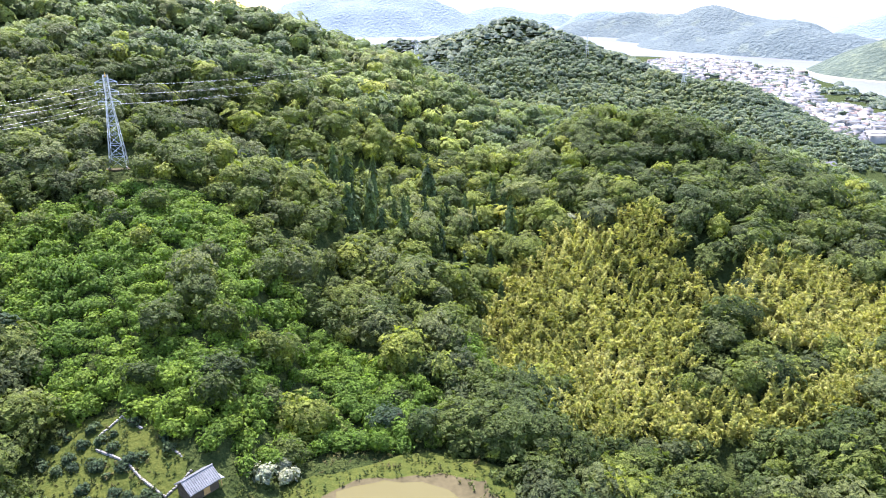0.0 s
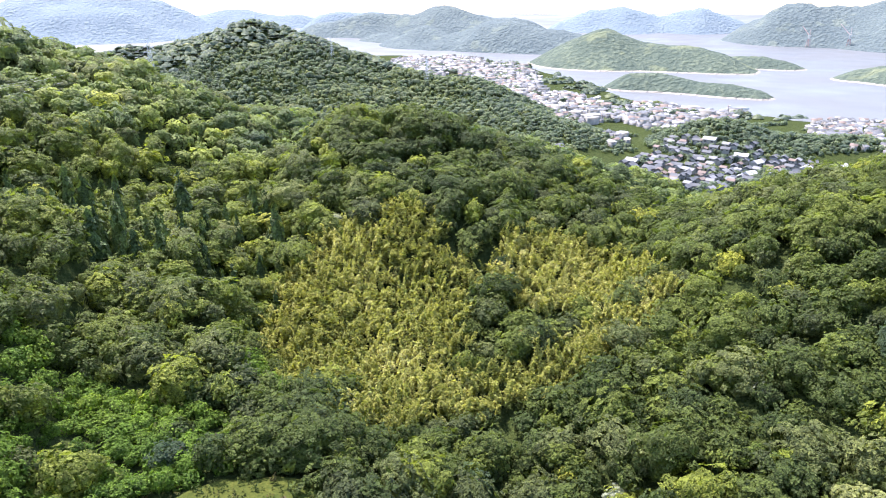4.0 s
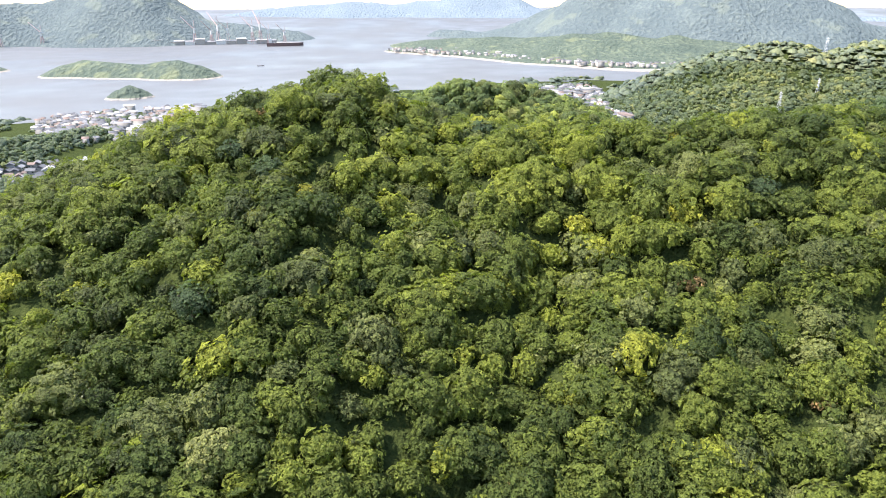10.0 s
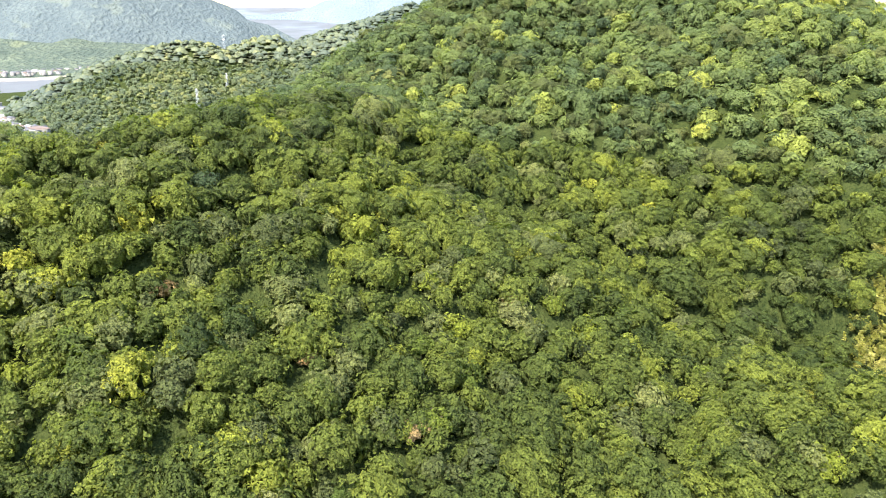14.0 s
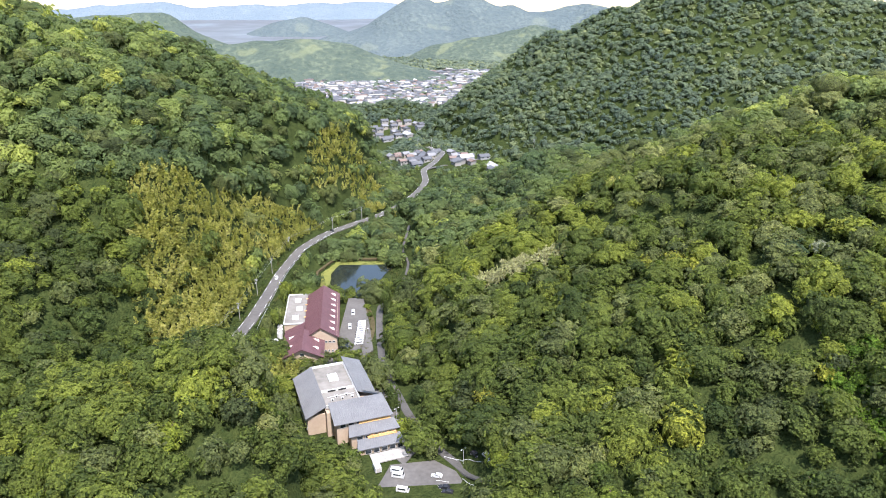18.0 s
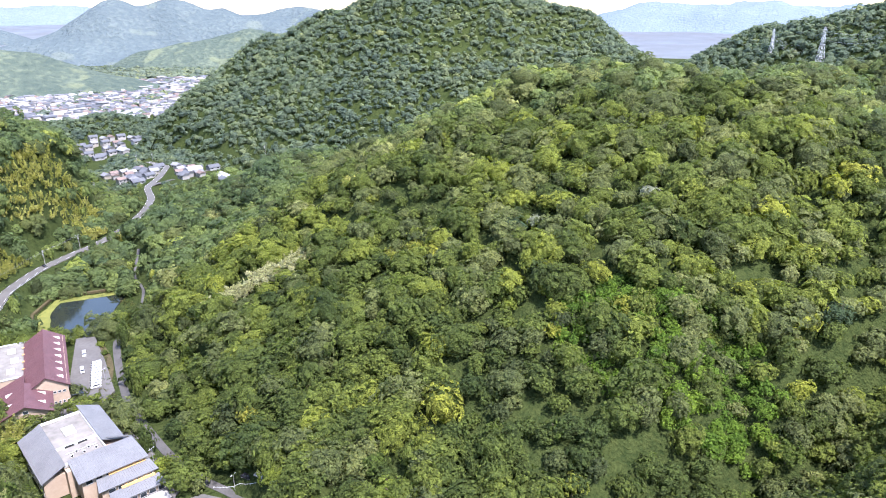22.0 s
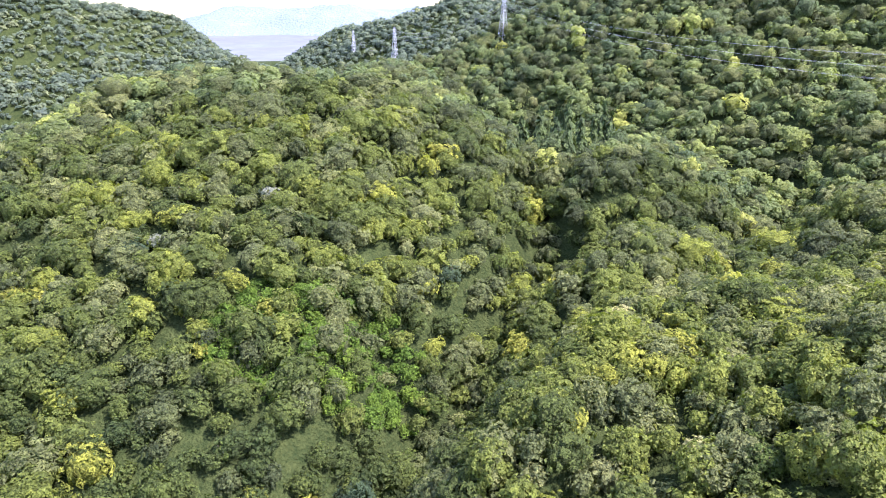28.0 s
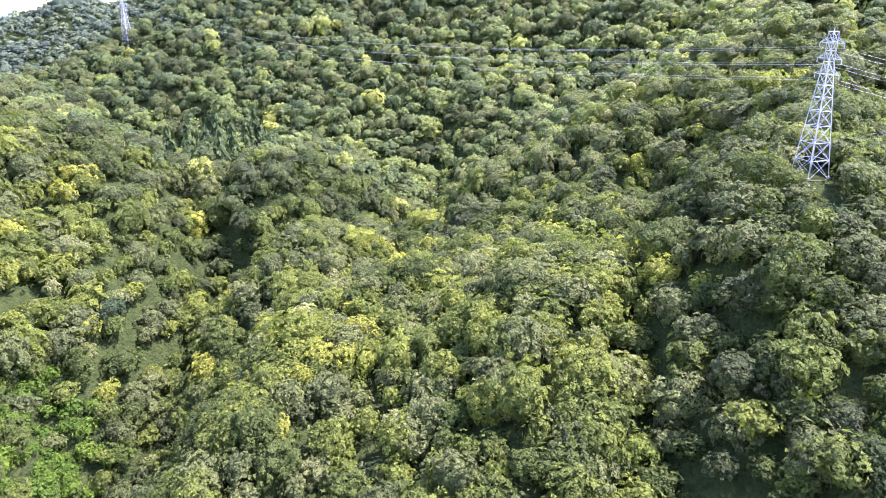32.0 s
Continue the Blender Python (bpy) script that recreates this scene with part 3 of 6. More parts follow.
def bamboo_clump(plumes, cards, size):
    """Bamboo: leaning feathery plumes, each a bent culm hung with drooping sprays."""
    tris = []
    common = rng.uniform(0, 2 * np.pi)
    for k in range(plumes):
        a, r = rng.uniform(0, 2 * np.pi), math.sqrt(rng.uniform(0, 1))
        la = common + rng.normal() * 0.7
        bx, by, lean, top = r * math.cos(a), r * math.sin(a), rng.uniform(0.25, 0.85), rng.uniform(1.35, 2.35)
        for i in range(cards):
            h = 0.32 + 0.68 * (i + rng.uniform()) / cards
            p = np.array([bx + lean * h * h * math.cos(la), by + lean * h * h * math.sin(la), top * (h - 0.16 * h ** 4)])
            o = rng.uniform(0, 2 * np.pi)
            long = size * rng.uniform(0.7, 1.3) * (1.12 - 0.62 * h)
            out = np.array([math.cos(o) + 0.4 * math.cos(la), math.sin(o) + 0.4 * math.sin(la), rng.uniform(-0.6, 0.3)])
            side = np.cross(out, rng.normal(size=3) * 0.5 + (0, 0, 1))
            side /= np.linalg.norm(side) + 1e-9
            tris.append([p - out * long * 0.25 + side * long * 0.5, p - out * long * 0.25 - side * long * 0.5, p + out * long])
    q = np.array(tris)
    n = len(q)
    return q.reshape(-1, 3), np.zeros((0, 4), int), np.arange(3 * n).reshape(n, 3)


def plant(name, protos, x, y, z, rad, tall, tint, material, label, category):
    """Stamps crowns over the ground as one object of stuff."""
    turn = rng.uniform(0, 2 * np.pi, len(x))
    which = rng.integers(len(protos), size=len(x))
    V, Q, T, C, base = [], [], [], [], 0
    for k, (v, q, t) in enumerate(protos):
        s = np.flatnonzero(which == k)
        if not len(s):
            continue
        ca, sa = np.cos(turn[s])[:, None], np.sin(turn[s])[:, None]
        oval = rng.uniform(0.8, 1.25, (len(s), 1))
        vx = (v[:, 0] * ca - v[:, 1] * sa) * rad[s, None] * oval + x[s, None]
        vy = (v[:, 0] * sa + v[:, 1] * ca) * rad[s, None] / oval + y[s, None]
        vz = v[:, 2] * tall[s, None] + z[s, None]
        V.append(np.stack([vx, vy, vz], -1).reshape(-1, 3))
        off = base + (np.arange(len(s)) * len(v))[:, None, None]
        Q.append((q[None] + off).reshape(-1, 4)), T.append((t[None] + off).reshape(-1, 3))
        C.append(np.repeat(tint[s], len(v)))
        base += len(s) * len(v)
    ob = new(name, mesh_from(name, np.concatenate(V), [np.concatenate(Q), np.concatenate(T)], material, np.concatenate(C), smooth=True))
    return tagged(ob, label, category, kind="stuff")


def scatter(inner, outer, step):
    """Jittered places on rings of ground between two distances."""
    n = int(outer / step) + 1
    gx, gy = np.meshgrid(np.arange(-n, n + 1) * step, np.arange(-n, n + 1) * step)
    gx = (gx + rng.uniform(-0.46, 0.46, gx.shape) * step).ravel()
    gy = (gy + rng.uniform(-0.46, 0.46, gy.shape) * step).ravel()
    d = np.hypot(gx, gy)
    keep = (d >= inner) & (d < outer)
    return gx[keep], gy[keep]


def inside(x, y, patches):
    """True where a place lies in one of the ellipses (x, y, half length, half width, bearing of the length)."""
    hit = np.zeros(x.shape, bool)
    for cx, cy, a, b, az in patches:
        s, c = math.sin(radians(az)), math.cos(radians(az))
        u, v = (x - cx) * s + (y - cy) * c, (x - cx) * c - (y - cy) * s
        wob = 0.75 + 0.5 * value_noise(x, y, 14, 9)
        hit |= (u / a) ** 2 + (v / b) ** 2 < wob
    return hit


# ellipses: x, y, half length, half width, bearing of the length
BAMBOO_PATCHES = [(60, 246, 54, 42, 20), (146, 238, 34, 27, 90), (45, 182, 18, 9, 60), (78, 188, 24, 10, 90), (110, 188, 26, 10, 88), (145, 197, 26, 9, 75),
                  (115, -348, 54, 27, 170), (124, -385, 38, 17, 215), (92, -460, 58, 15, 205), (52, -600, 75, 12, 202), (70, -285, 16, 11, 60), (26, -575, 25, 8, 150)]
CEDAR_PATCHES = [(-25, 312, 62, 32, 100), (-435, -188, 60, 45, 60), (20, 300, 50, 14, 10)]
VINE_PATCHES = [(-85, 195, 75, 42, 130), (-172, -172, 42, 25, 130), (-35, 178, 40, 24, 110), (13, 214, 14, 9, 0)]
CLEARINGS = [(-14, 136, 34, 20, 95), (-78, 137, 26, 14, 128), (-57, 132, 10, 8, 60), (0, -205, 24, 18, 90), (30, -255, 32, 21, 163), (12, -229, 13, 13, 0),
             (53, -335, 42, 18, 180), (29, -345, 44, 11, 178), (34, -425, 36, 28, 175), (-52, -331, 28, 10, 100)]
PYLON_FEET = [(-209, 90, 13, 9, 115), (-127, 267, 14, 9, 155)]
# where the woods turn lighter or darker: x, y, reach, shift of tone
TONE_PATCHES = [(190, -170, 110, 0.12), (60, -225, 60, 0.06), (-330, -310, 90, -0.14), (-200, -60, 80, 0.16), (240, 110, 130, 0.16), (180, 10, 90, -0.06), (120, 170, 60, 0.14), (-60, -280, 80, -0.06), (-345, -125, 70, -0.2), (140, 320, 80, -0.08),
                (-20, 430, 140, 0.06), (400, -420, 160, 0.06), (1330, -450, 200, 0.4), (1200, -250, 120, 0.35), (320, 1200, 160, 0.2)]
VILLAGES = [(-36, -838, 62, 52, 100), (22, -1060, 48, 36, 90), (-79, -703, 16, 10, 60)]


def near_line(x, y, line, width):
    """True within a width of a line of x, y points."""
    hit = np.zeros(x.shape, bool)
    for dist, t, p, q in along(x, y, line):
        hit |= dist < width
    return hit


# the lane from the car park past the buildings
LANE = [(-27, -200), (-24, -208), (-19, -219), (-7, -235), (1, -254), (8, -278), (15, -305), (18, -342), (19, -378), (10, -395), (4, -415), (0, -450), (6, -480), (0, -504)]


def wooded(x, y, z):
    d = np.hypot(x, y)
    ok = z > sea_level(d) + 3
    ok &= ~inside(x, y, CLEARINGS) & ~near_line(x, y, ROAD, 8.6) & ~near_line(x, y, LANE, 4.6) & ~inside(x, y, PYLON_FEET + VILLAGES)
    flat = np.abs(z - PLAIN) < 5
    return ok & (~(flat & (d > 500)) | (value_noise(x, y, 34, 31) > 0.66) | (y < -2080))


def tones(x, y):
    """Tone of each tree: drifts over the slopes, with odd bright ones."""
    t = 0.36 + 0.42 * (value_noise(x, y, 130, 11) - 0.5) + 0.30 * (value_noise(x, y, 35, 12) - 0.5) + rng.normal(scale=0.16, size=x.shape)
    for px, py, r, bias in TONE_PATCHES:
        t = t + bias * np.exp(-((x - px) ** 2 + (y - py) ** 2) / (r * r))
    odd = rng.uniform(size=x.shape)
    t = np.where(odd > 0.975, 0.70 + 0.22 * rng.uniform(size=x.shape), t)
    return np.clip(t, 0, 1)


near_crowns = [crown(74, 4, 30, 9) for _ in range(18)]
slope_crowns = [crown(48, 4, 16, 8, 0.13) for _ in range(16)]
mid_crowns = [crown(24, 3, 0, 6) for _ in range(12)]
far_crowns = [crown(9, 3, 0, 5) for _ in range(10)]
far_domes = [dome() for _ in range(6)]
cedars = [cedar_crown(46, 0.34) for _ in range(5)]
bamboos = [bamboo_clump(5, 30, 0.40) for _ in range(14)]
tufts = [bamboo_clump(4, 8, 0.45) for _ in range(5)]

COARSE = np.arange(-2400, 2401, 12.0)
COARSE_Z = height(*[g.ravel() for g in np.meshgrid(COARSE, COARSE)]).reshape(len(COARSE), -1)


def screened(x, y, z, top):
    """True where a nearer rise of the land stands between a tree and the middle of the valley's air."""
    hid = np.zeros(x.shape, bool)
    for f in np.linspace(0.25, 0.97, 24):
        i, j = [np.clip(((c * f + 2400) / 12).round().astype(int), 0, len(COARSE) - 1) for c in (x, y)]
        hid |= COARSE_Z[j, i] - 5 > 170 + (z + top - 170) * f
    return hid


def grow(name, pick, protos, x, y, z, size, tall, tone, material, label):
    if pick.any():
        plant(name, protos, x[pick], y[pick], z[pick], size[pick], tall[pick], tone[pick], material, label, "forest")


LABEL = "dense mixed green broadleaf forest covering the hillsides"
# from the third band on, the leaves carry painted haze, more the farther off
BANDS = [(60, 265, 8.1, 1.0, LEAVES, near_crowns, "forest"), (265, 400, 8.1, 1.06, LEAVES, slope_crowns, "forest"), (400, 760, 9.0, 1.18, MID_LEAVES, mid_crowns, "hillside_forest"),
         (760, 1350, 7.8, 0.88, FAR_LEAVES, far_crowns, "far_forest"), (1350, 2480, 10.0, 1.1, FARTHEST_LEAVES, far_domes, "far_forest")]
for lod, (inner, outer, step, swell, material, fine, name) in enumerate(BANDS):
    xs, ys = scatter(inner, outer, step)
    zs = height(xs, ys)
    ok = wooded(xs, ys, zs) & (~inside(xs, ys, BAMBOO_PATCHES) | (ys < -300) & (rng.uniform(size=xs.shape) < 0.14)) & (~inside(xs, ys, VINE_PATCHES) | (rng.uniform(size=xs.shape) < np.where(ys < 0, 0.6, 0.16)))
    xs, ys, zs = xs[ok], ys[ok], zs[ok]
    ced = inside(xs, ys, CEDAR_PATCHES) & (rng.uniform(size=xs.shape) < 0.5) & (lod < 3)
    tone = tones(xs, ys)
    size = (5.2 + 6.4 * rng.uniform(size=len(xs)) ** 2.0) * swell * (0.86 + 0.32 * value_noise(xs, ys, 26, 21))
    lift = rng.uniform(1.5, 6.0, len(xs)) * (1, 1, 0.9, 0.5, 0.4)[lod]
    tall = size * rng.uniform(0.78, 1.2, len(xs)) * (1, 1, 0.92, 0.78, 0.8)[lod]
    low = np.where(inside(xs, ys, [(-30, -720, 90, 46, 160), (-36, -840, 90, 80, 100)]), 0.55, 1.0)
    size, tall, lift = size * low, tall * low, lift * low
    far_lane = ~near_line(xs, ys, ROAD, 13.5) & ~near_line(xs, ys, LANE, 6)
    size = np.where(far_lane, size, np.minimum(size, 4.2))
    hid = screened(xs, ys, zs, 16) & (lod > 0) | (zs + 14 - 170 < -1.2 * np.hypot(xs, ys))
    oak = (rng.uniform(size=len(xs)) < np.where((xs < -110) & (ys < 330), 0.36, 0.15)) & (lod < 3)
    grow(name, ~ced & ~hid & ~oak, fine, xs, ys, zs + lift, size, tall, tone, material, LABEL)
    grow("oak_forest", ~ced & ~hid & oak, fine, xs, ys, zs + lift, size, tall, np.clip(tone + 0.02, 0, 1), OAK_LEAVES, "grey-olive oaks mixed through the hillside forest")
    spare = rng.uniform(size=len(xs)) < (0.6 if lod < 2 else 0.26)
    grow("back_slope_forest", ~ced & hid & spare, far_domes, xs, ys, zs + lift * 0.5, size * 1.5, tall * 1.3, tone, material, "green forest on the far slopes of the hills")
    if ced.any():
        plant("cedar_stand", cedars, xs[ced], ys[ced], zs[ced] + 1, size[ced] * 0.5, size[ced] * 0.58, rng.uniform(0, 1, ced.sum()), CEDAR,
              "dark narrow cedar trees in the hollow", "conifers")

# a mat of climbing vines over bushes
vx, vy = scatter(100, 330, 4.4)
vx, vy = [c[inside(vx, vy, VINE_PATCHES)] for c in (vx, vy)]
vz = height(vx, vy)
ok = wooded(vx, vy, vz)
vx, vy, vz = vx[ok], vy[ok], vz[ok]
size = rng.uniform(2.6, 4.6, len(vx)) * (0.8 + 0.6 * value_noise(vx, vy, 20, 8))
plant("vine_thicket", near_crowns, vx, vy, vz + rng.uniform(0, 2.5, len(vx)), size, size * rng.uniform(0.7, 1.3, len(vx)),
      np.clip(0.60 + 0.5 * (value_noise(vx, vy, 22, 7) - 0.5) + rng.normal(scale=0.12, size=len(vx)), 0.0, 1.0), VINES, "bright green vine-covered thicket on the slope", "thicket")

# bamboo stands closer than the trees
bx, by = scatter(120, 720, 3.5)
bx, by = [c[inside(bx, by, BAMBOO_PATCHES)] for c in (bx, by)]
bz = height(bx, by)
ok = wooded(bx, by, bz)
bx, by, bz = bx[ok], by[ok], bz[ok]
size = rng.uniform(2.8, 4.8, len(bx)) * np.where(by < -360, 0.85, 1.0)
plant("bamboo_grove", bamboos, bx, by, bz, size, size * rng.uniform(1.0, 1.5, len(bx)), np.clip(0.5 + 0.8 * (value_noise(bx, by, 30, 6) - 0.5) + rng.normal(scale=0.2, size=len(bx)), 0, 1), BAMBOO,
      "yellowing feathery bamboo groves on the slopes", "bamboo")


# ---- more materials for built things ----
MAROON = surface("maroon_roof_sheet", (0.070, 0.032, 0.036), (0.108, 0.052, 0.056), 1.5, rough=0.5)
GREY_ROOF = surface("grey_blue_roof_sheet", (0.102, 0.103, 0.106), (0.146, 0.147, 0.15), 1.0, rough=0.45)
DECK = surface("weathered_flat_roof", (0.10, 0.092, 0.08), (0.215, 0.20, 0.178), 0.35)
BEIGE = surface("beige_plaster", (0.28, 0.21, 0.15), (0.37, 0.29, 0.215), 0.9)
WHITE = surface("white_paint", (0.40, 0.40, 0.395), (0.52, 0.52, 0.51), 1.2, rough=0.4)
BLACK = surface("black_car_paint", (0.012, 0.012, 0.014), (0.03, 0.03, 0.034), 2, rough=0.25)
SILVER = surface("silver_car_paint", (0.34, 0.35, 0.36), (0.45, 0.46, 0.47), 2, rough=0.3, metal=0.3)
RUBBER = surface("rubber", (0.012, 0.012, 0.012), (0.03, 0.03, 0.03), 4)
WOOD = surface("golden_timber", (0.42, 0.24, 0.09), (0.58, 0.36, 0.15), 2)
CONCRETE = surface("concrete", (0.20, 0.19, 0.175), (0.34, 0.32, 0.30), 0.8)
STONE = surface("dry_stone", (0.10, 0.092, 0.082), (0.32, 0.30, 0.27), 0.5)
PINK = surface("pale_pink_glazing_bars", (0.55, 0.40, 0.38), (0.68, 0.54, 0.51), 1.5)
LINES = surface("white_road_paint", (0.55, 0.55, 0.53), (0.75, 0.75, 0.73), 1.0)
ALGAE = surface("yellow_green_pond_weed", (0.085, 0.095, 0.018), (0.17, 0.17, 0.035), 0.6)
RED = surface("red_and_white_crane_paint", (0.34, 0.22, 0.21), (0.45, 0.36, 0.35), 0.1)
GLASS, nt_glass, b_glass = nodes_of("window_glass", 0.08, 0, 0.6)
b_glass.inputs["Base Color"].default_value = (0.02, 0.025, 0.03, 1)
POND = water_matter("dark_pond_water", (0.012, 0.016, 0.016), 0.05, 1.2, 0.02)
MUD = water_matter("murky_yellow_water", (0.085, 0.072, 0.022), 0.2, 1.0, 0.03, 0.15)
REEDS = foliage("reeds", [(0.0, (0.30, 0.30, 0.16)), (1.0, (0.48, 0.47, 0.28))])
PALE = foliage("silvery_leaves", [(0.0, (0.18, 0.20, 0.14)), (1.0, (0.30, 0.32, 0.23))], by="object")


def ribbon(name, line, width, material, lift, label, category):
    """A strip of paving along a line of x, y points, laid on the ground."""
    pts = []
    for p, q in zip(line, line[1:]):
        n = max(2, int(math.hypot(q[0] - p[0], q[1] - p[1]) / 4))
        pts += [Vector((p[0] + (q[0] - p[0]) * i / n, p[1] + (q[1] - p[1]) * i / n)) for i in range(n)]
    pts.append(Vector(line[-1][:2]))
    for _ in range(6):
        pts = [pts[0]] + [(a + b * 2 + c) / 4 for a, b, c in zip(pts, pts[1:], pts[2:])] + [pts[-1]]
    bm = bmesh.new()
    rows = []
    for i, p in enumerate(pts):
        t = (pts[min(i + 1, len(pts) - 1)] - pts[max(i - 1, 0)]).normalized()
        n = Vector((-t.y, t.x)) * width / 2
        zs = ground_z(p.x, p.y) + lift
        rows.append([bm.verts.new((p.x + n.x * k, p.y + n.y * k, zs - (0.6 if abs(k) > 1 else 0))) for k in (-1.08, -1, 0, 1, 1.08)])
    for a, b in zip(rows, rows[1:]):
        for k in range(4):
            bm.faces.new((a[k], b[k], b[k + 1], a[k + 1]))
    bmesh.ops.recalc_face_normals(bm, faces=bm.faces)
    ob = part(name, bm, material)
    tagged(ob, label, category, kind="structure")
    return ob, pts


def pad(name, outline, z, material, label, category, thick=0.25):
    """A flat slab with the given outline."""
    bm = bmesh.new()
    f = bm.faces.new([bm.verts.new((px, py, z)) for px, py in outline])
    bmesh.ops.recalc_face_normals(bm, faces=bm.faces)
    if f.normal.z < 0:
        f.normal_flip()
    r = bmesh.ops.extrude_face_region(bm, geom=[f])
    for v in r["geom"]:
        if isinstance(v, bmesh.types.BMVert):
            v.co.z -= thick
    bmesh.ops.recalc_face_normals(bm, faces=bm.faces)
    return tagged(part(name, bm, material), label, category, kind="structure")


def wavy(outline, step, amount, seed):
    """Roughens an outline."""
    r, out = random.Random(seed), []
    for (x0, y0), (x1, y1) in zip(outline, outline[1:] + outline[:1]):
        n = max(1, int(math.hypot(x1 - x0, y1 - y0) / step))
        for i in range(n):
            out.append((x0 + (x1 - x0) * i / n + r.uniform(-amount, amount), y0 + (y1 - y0) * i / n + r.uniform(-amount, amount)))
    return out


# ---- roads, lots and ponds ----
road, road_pts = ribbon("road", [(p[0], p[1]) for p in ROAD], 6.6, ASPHALT, 0.25, "grey two-lane asphalt valley road", "road")
ribbon("lane", LANE, 3.6, LANE_TAR, 0.2, "narrow asphalt lane at the forest's edge", "lane")
ribbon("footpath", [(28, -380), (24, -365), (21, -345), (23, -328), (24, -316)], 3.0, EARTH, 0.24, "pale brown earth path beside the lane", "path")
village_lane = ribbon("village_lane", [(-15, -742), (-30, -770), (-42, -800), (-70, -830), (-95, -850)], 4.0, ASPHALT, 0.3, "narrow village street", "road")
pad("car_park", [(24, -196), (14, -208), (9, -222), (-8, -224), (-16, -217), (-20, -206), (-20, -190), (10, -180)], 0.45, ASPHALT, "grey asphalt car park with marked bays", "car park", 0.6)
pad("forecourt", [(66, -306), (30, -303), (20, -318), (24, -352), (29, -384), (38, -384), (40, -318), (66, -318)], -1.6, ASPHALT, "pale asphalt forecourt before the buildings", "forecourt", 0.9)
pad("side_yard", [(10, -230), (4, -222), (-2, -232), (8, -262), (22, -296), (28, -300), (24, -284), (14, -258)], 0.2, ASPHALT, "asphalt yard beside the grey building", "yard", 0.6)
for k in range(6):
    bay = part("bay_line", box(0, 0, 0, 0.12, 4.8, 0.02), LINES)
    bay.matrix_world = pose(-11.5 + k * 0.2, -198 - k * 2.7, 0.465, 0, 0, 75)
    tagged(bay, "white painted parking bay line", "bay line", "parking bay lines", "structure")
for k, (p, q) in enumerate(zip(road_pts, road_pts[1:])):
    if k % 3 == 0:
        t = (q - p).normalized()
        for side in (-2.9, 2.9):
            mx, my = p.x - t.y * side, p.y + t.x * side
            ln = part("road_marking", box(0, 0, 0, 0.18, 8.0, 0.02), LINES)
            ln.matrix_world = pose(mx, my, ground_z(p.x, p.y) + 0.265, 0, 0, math.degrees(math.atan2(t.y, t.x)) - 90)
            tagged(ln, "white edge line of the valley road", "road marking", "road edge lines", "structure")

pond_line = [(55, -408), (57, -435), (50, -453), (17, -453), (12, -447), (17, -434), (26, -396), (40, -393)]
pad("pond", wavy(pond_line, 5, 0.5, 1), -5.9, POND, "dark still reservoir pond with mirror surface", "pond", 1.2)
pad("pond_weed", wavy([(52, -405), (58.5, -410), (60, -436), (52, -456.5), (15, -456.5), (12, -451), (49, -450), (53.5, -434)], 4, 0.7, 2), -5.84, ALGAE, "yellow-green weed along the pond's edge", "pond weed", 1.2)
bm = bmesh.new()
rim = [(62, -404), (63, -437), (54, -460), (12, -460), (6, -452)]
for (x0, y0), (x1, y1) in zip(rim, rim[1:]):
    a = math.degrees(math.atan2(y1 - y0, x1 - x0))
    add_box(bm, (x0 + x1) / 2, (y0 + y1) / 2, -5.6, math.hypot(x1 - x0, y1 - y0) + 1.5, 1.6, 1.8, a, 0.15)
tagged(part("pond_wall", bm, EARTH), "low brown earth bank round the pond", "wall", kind="structure")
pad("upper_pond", wavy([(-26, 140), (-18, 144), (-6, 144), (1, 141), (6, 136), (2, 120), (-14, 114), (-25, 124)], 4, 0.8, 3), 55.0, MUD, "murky yellow-brown pond with low water", "pond", 1.6)
pad("pond_bank", wavy([(-46, 135), (-34, 146), (-18, 152), (-4, 156), (10, 153), (20, 145), (22, 128), (10, 112), (-20, 106), (-40, 118)], 5, 1.2, 4), 54.7, GROVE, "grassy muddy bank round the upper pond", "bank", 2.0)
pad("mud_shore", wavy([(-30, 138), (-21, 145), (-10, 146.5), (3, 147), (12, 144), (13, 138), (8, 124), (0, 112), (-18, 111), (-28, 123)], 3, 1.0, 5), 54.85, EARTH, "bare brown mud shore of the pond", "shore", 1.9)


# ---- buildings of the valley ----
def hull(bm, pts, height_up):
    """A prism: the outline pts (x, y, z of the foot) raised by that height."""
    low = [bm.verts.new(p) for p in pts]
    up = [bm.verts.new((p[0], p[1], p[2] + height_up)) for p in pts]
    n = len(pts)
    bm.faces.new(low[::-1]), bm.faces.new(up)
    for i in range(n):
        bm.faces.new((low[i], low[(i + 1) % n], up[(i + 1) % n], up[i]))
    bmesh.ops.recalc_face_normals(bm, faces=bm.faces)
    return bm


def slab(corners, thick=0.25):
    """A roof plane of even thickness through four or more corners."""
    bm = bmesh.new()
    low = [bm.verts.new((c[0], c[1], c[2] - thick)) for c in corners]
    up = [bm.verts.new(c) for c in corners]
    n = len(corners)
    bm.faces.new(low[::-1]), bm.faces.new(up)
    for i in range(n):
        bm.faces.new((low[i], low[(i + 1) % n], up[(i + 1) % n], up[i]))
    bmesh.ops.recalc_face_normals(bm, faces=bm.faces)
    return bm


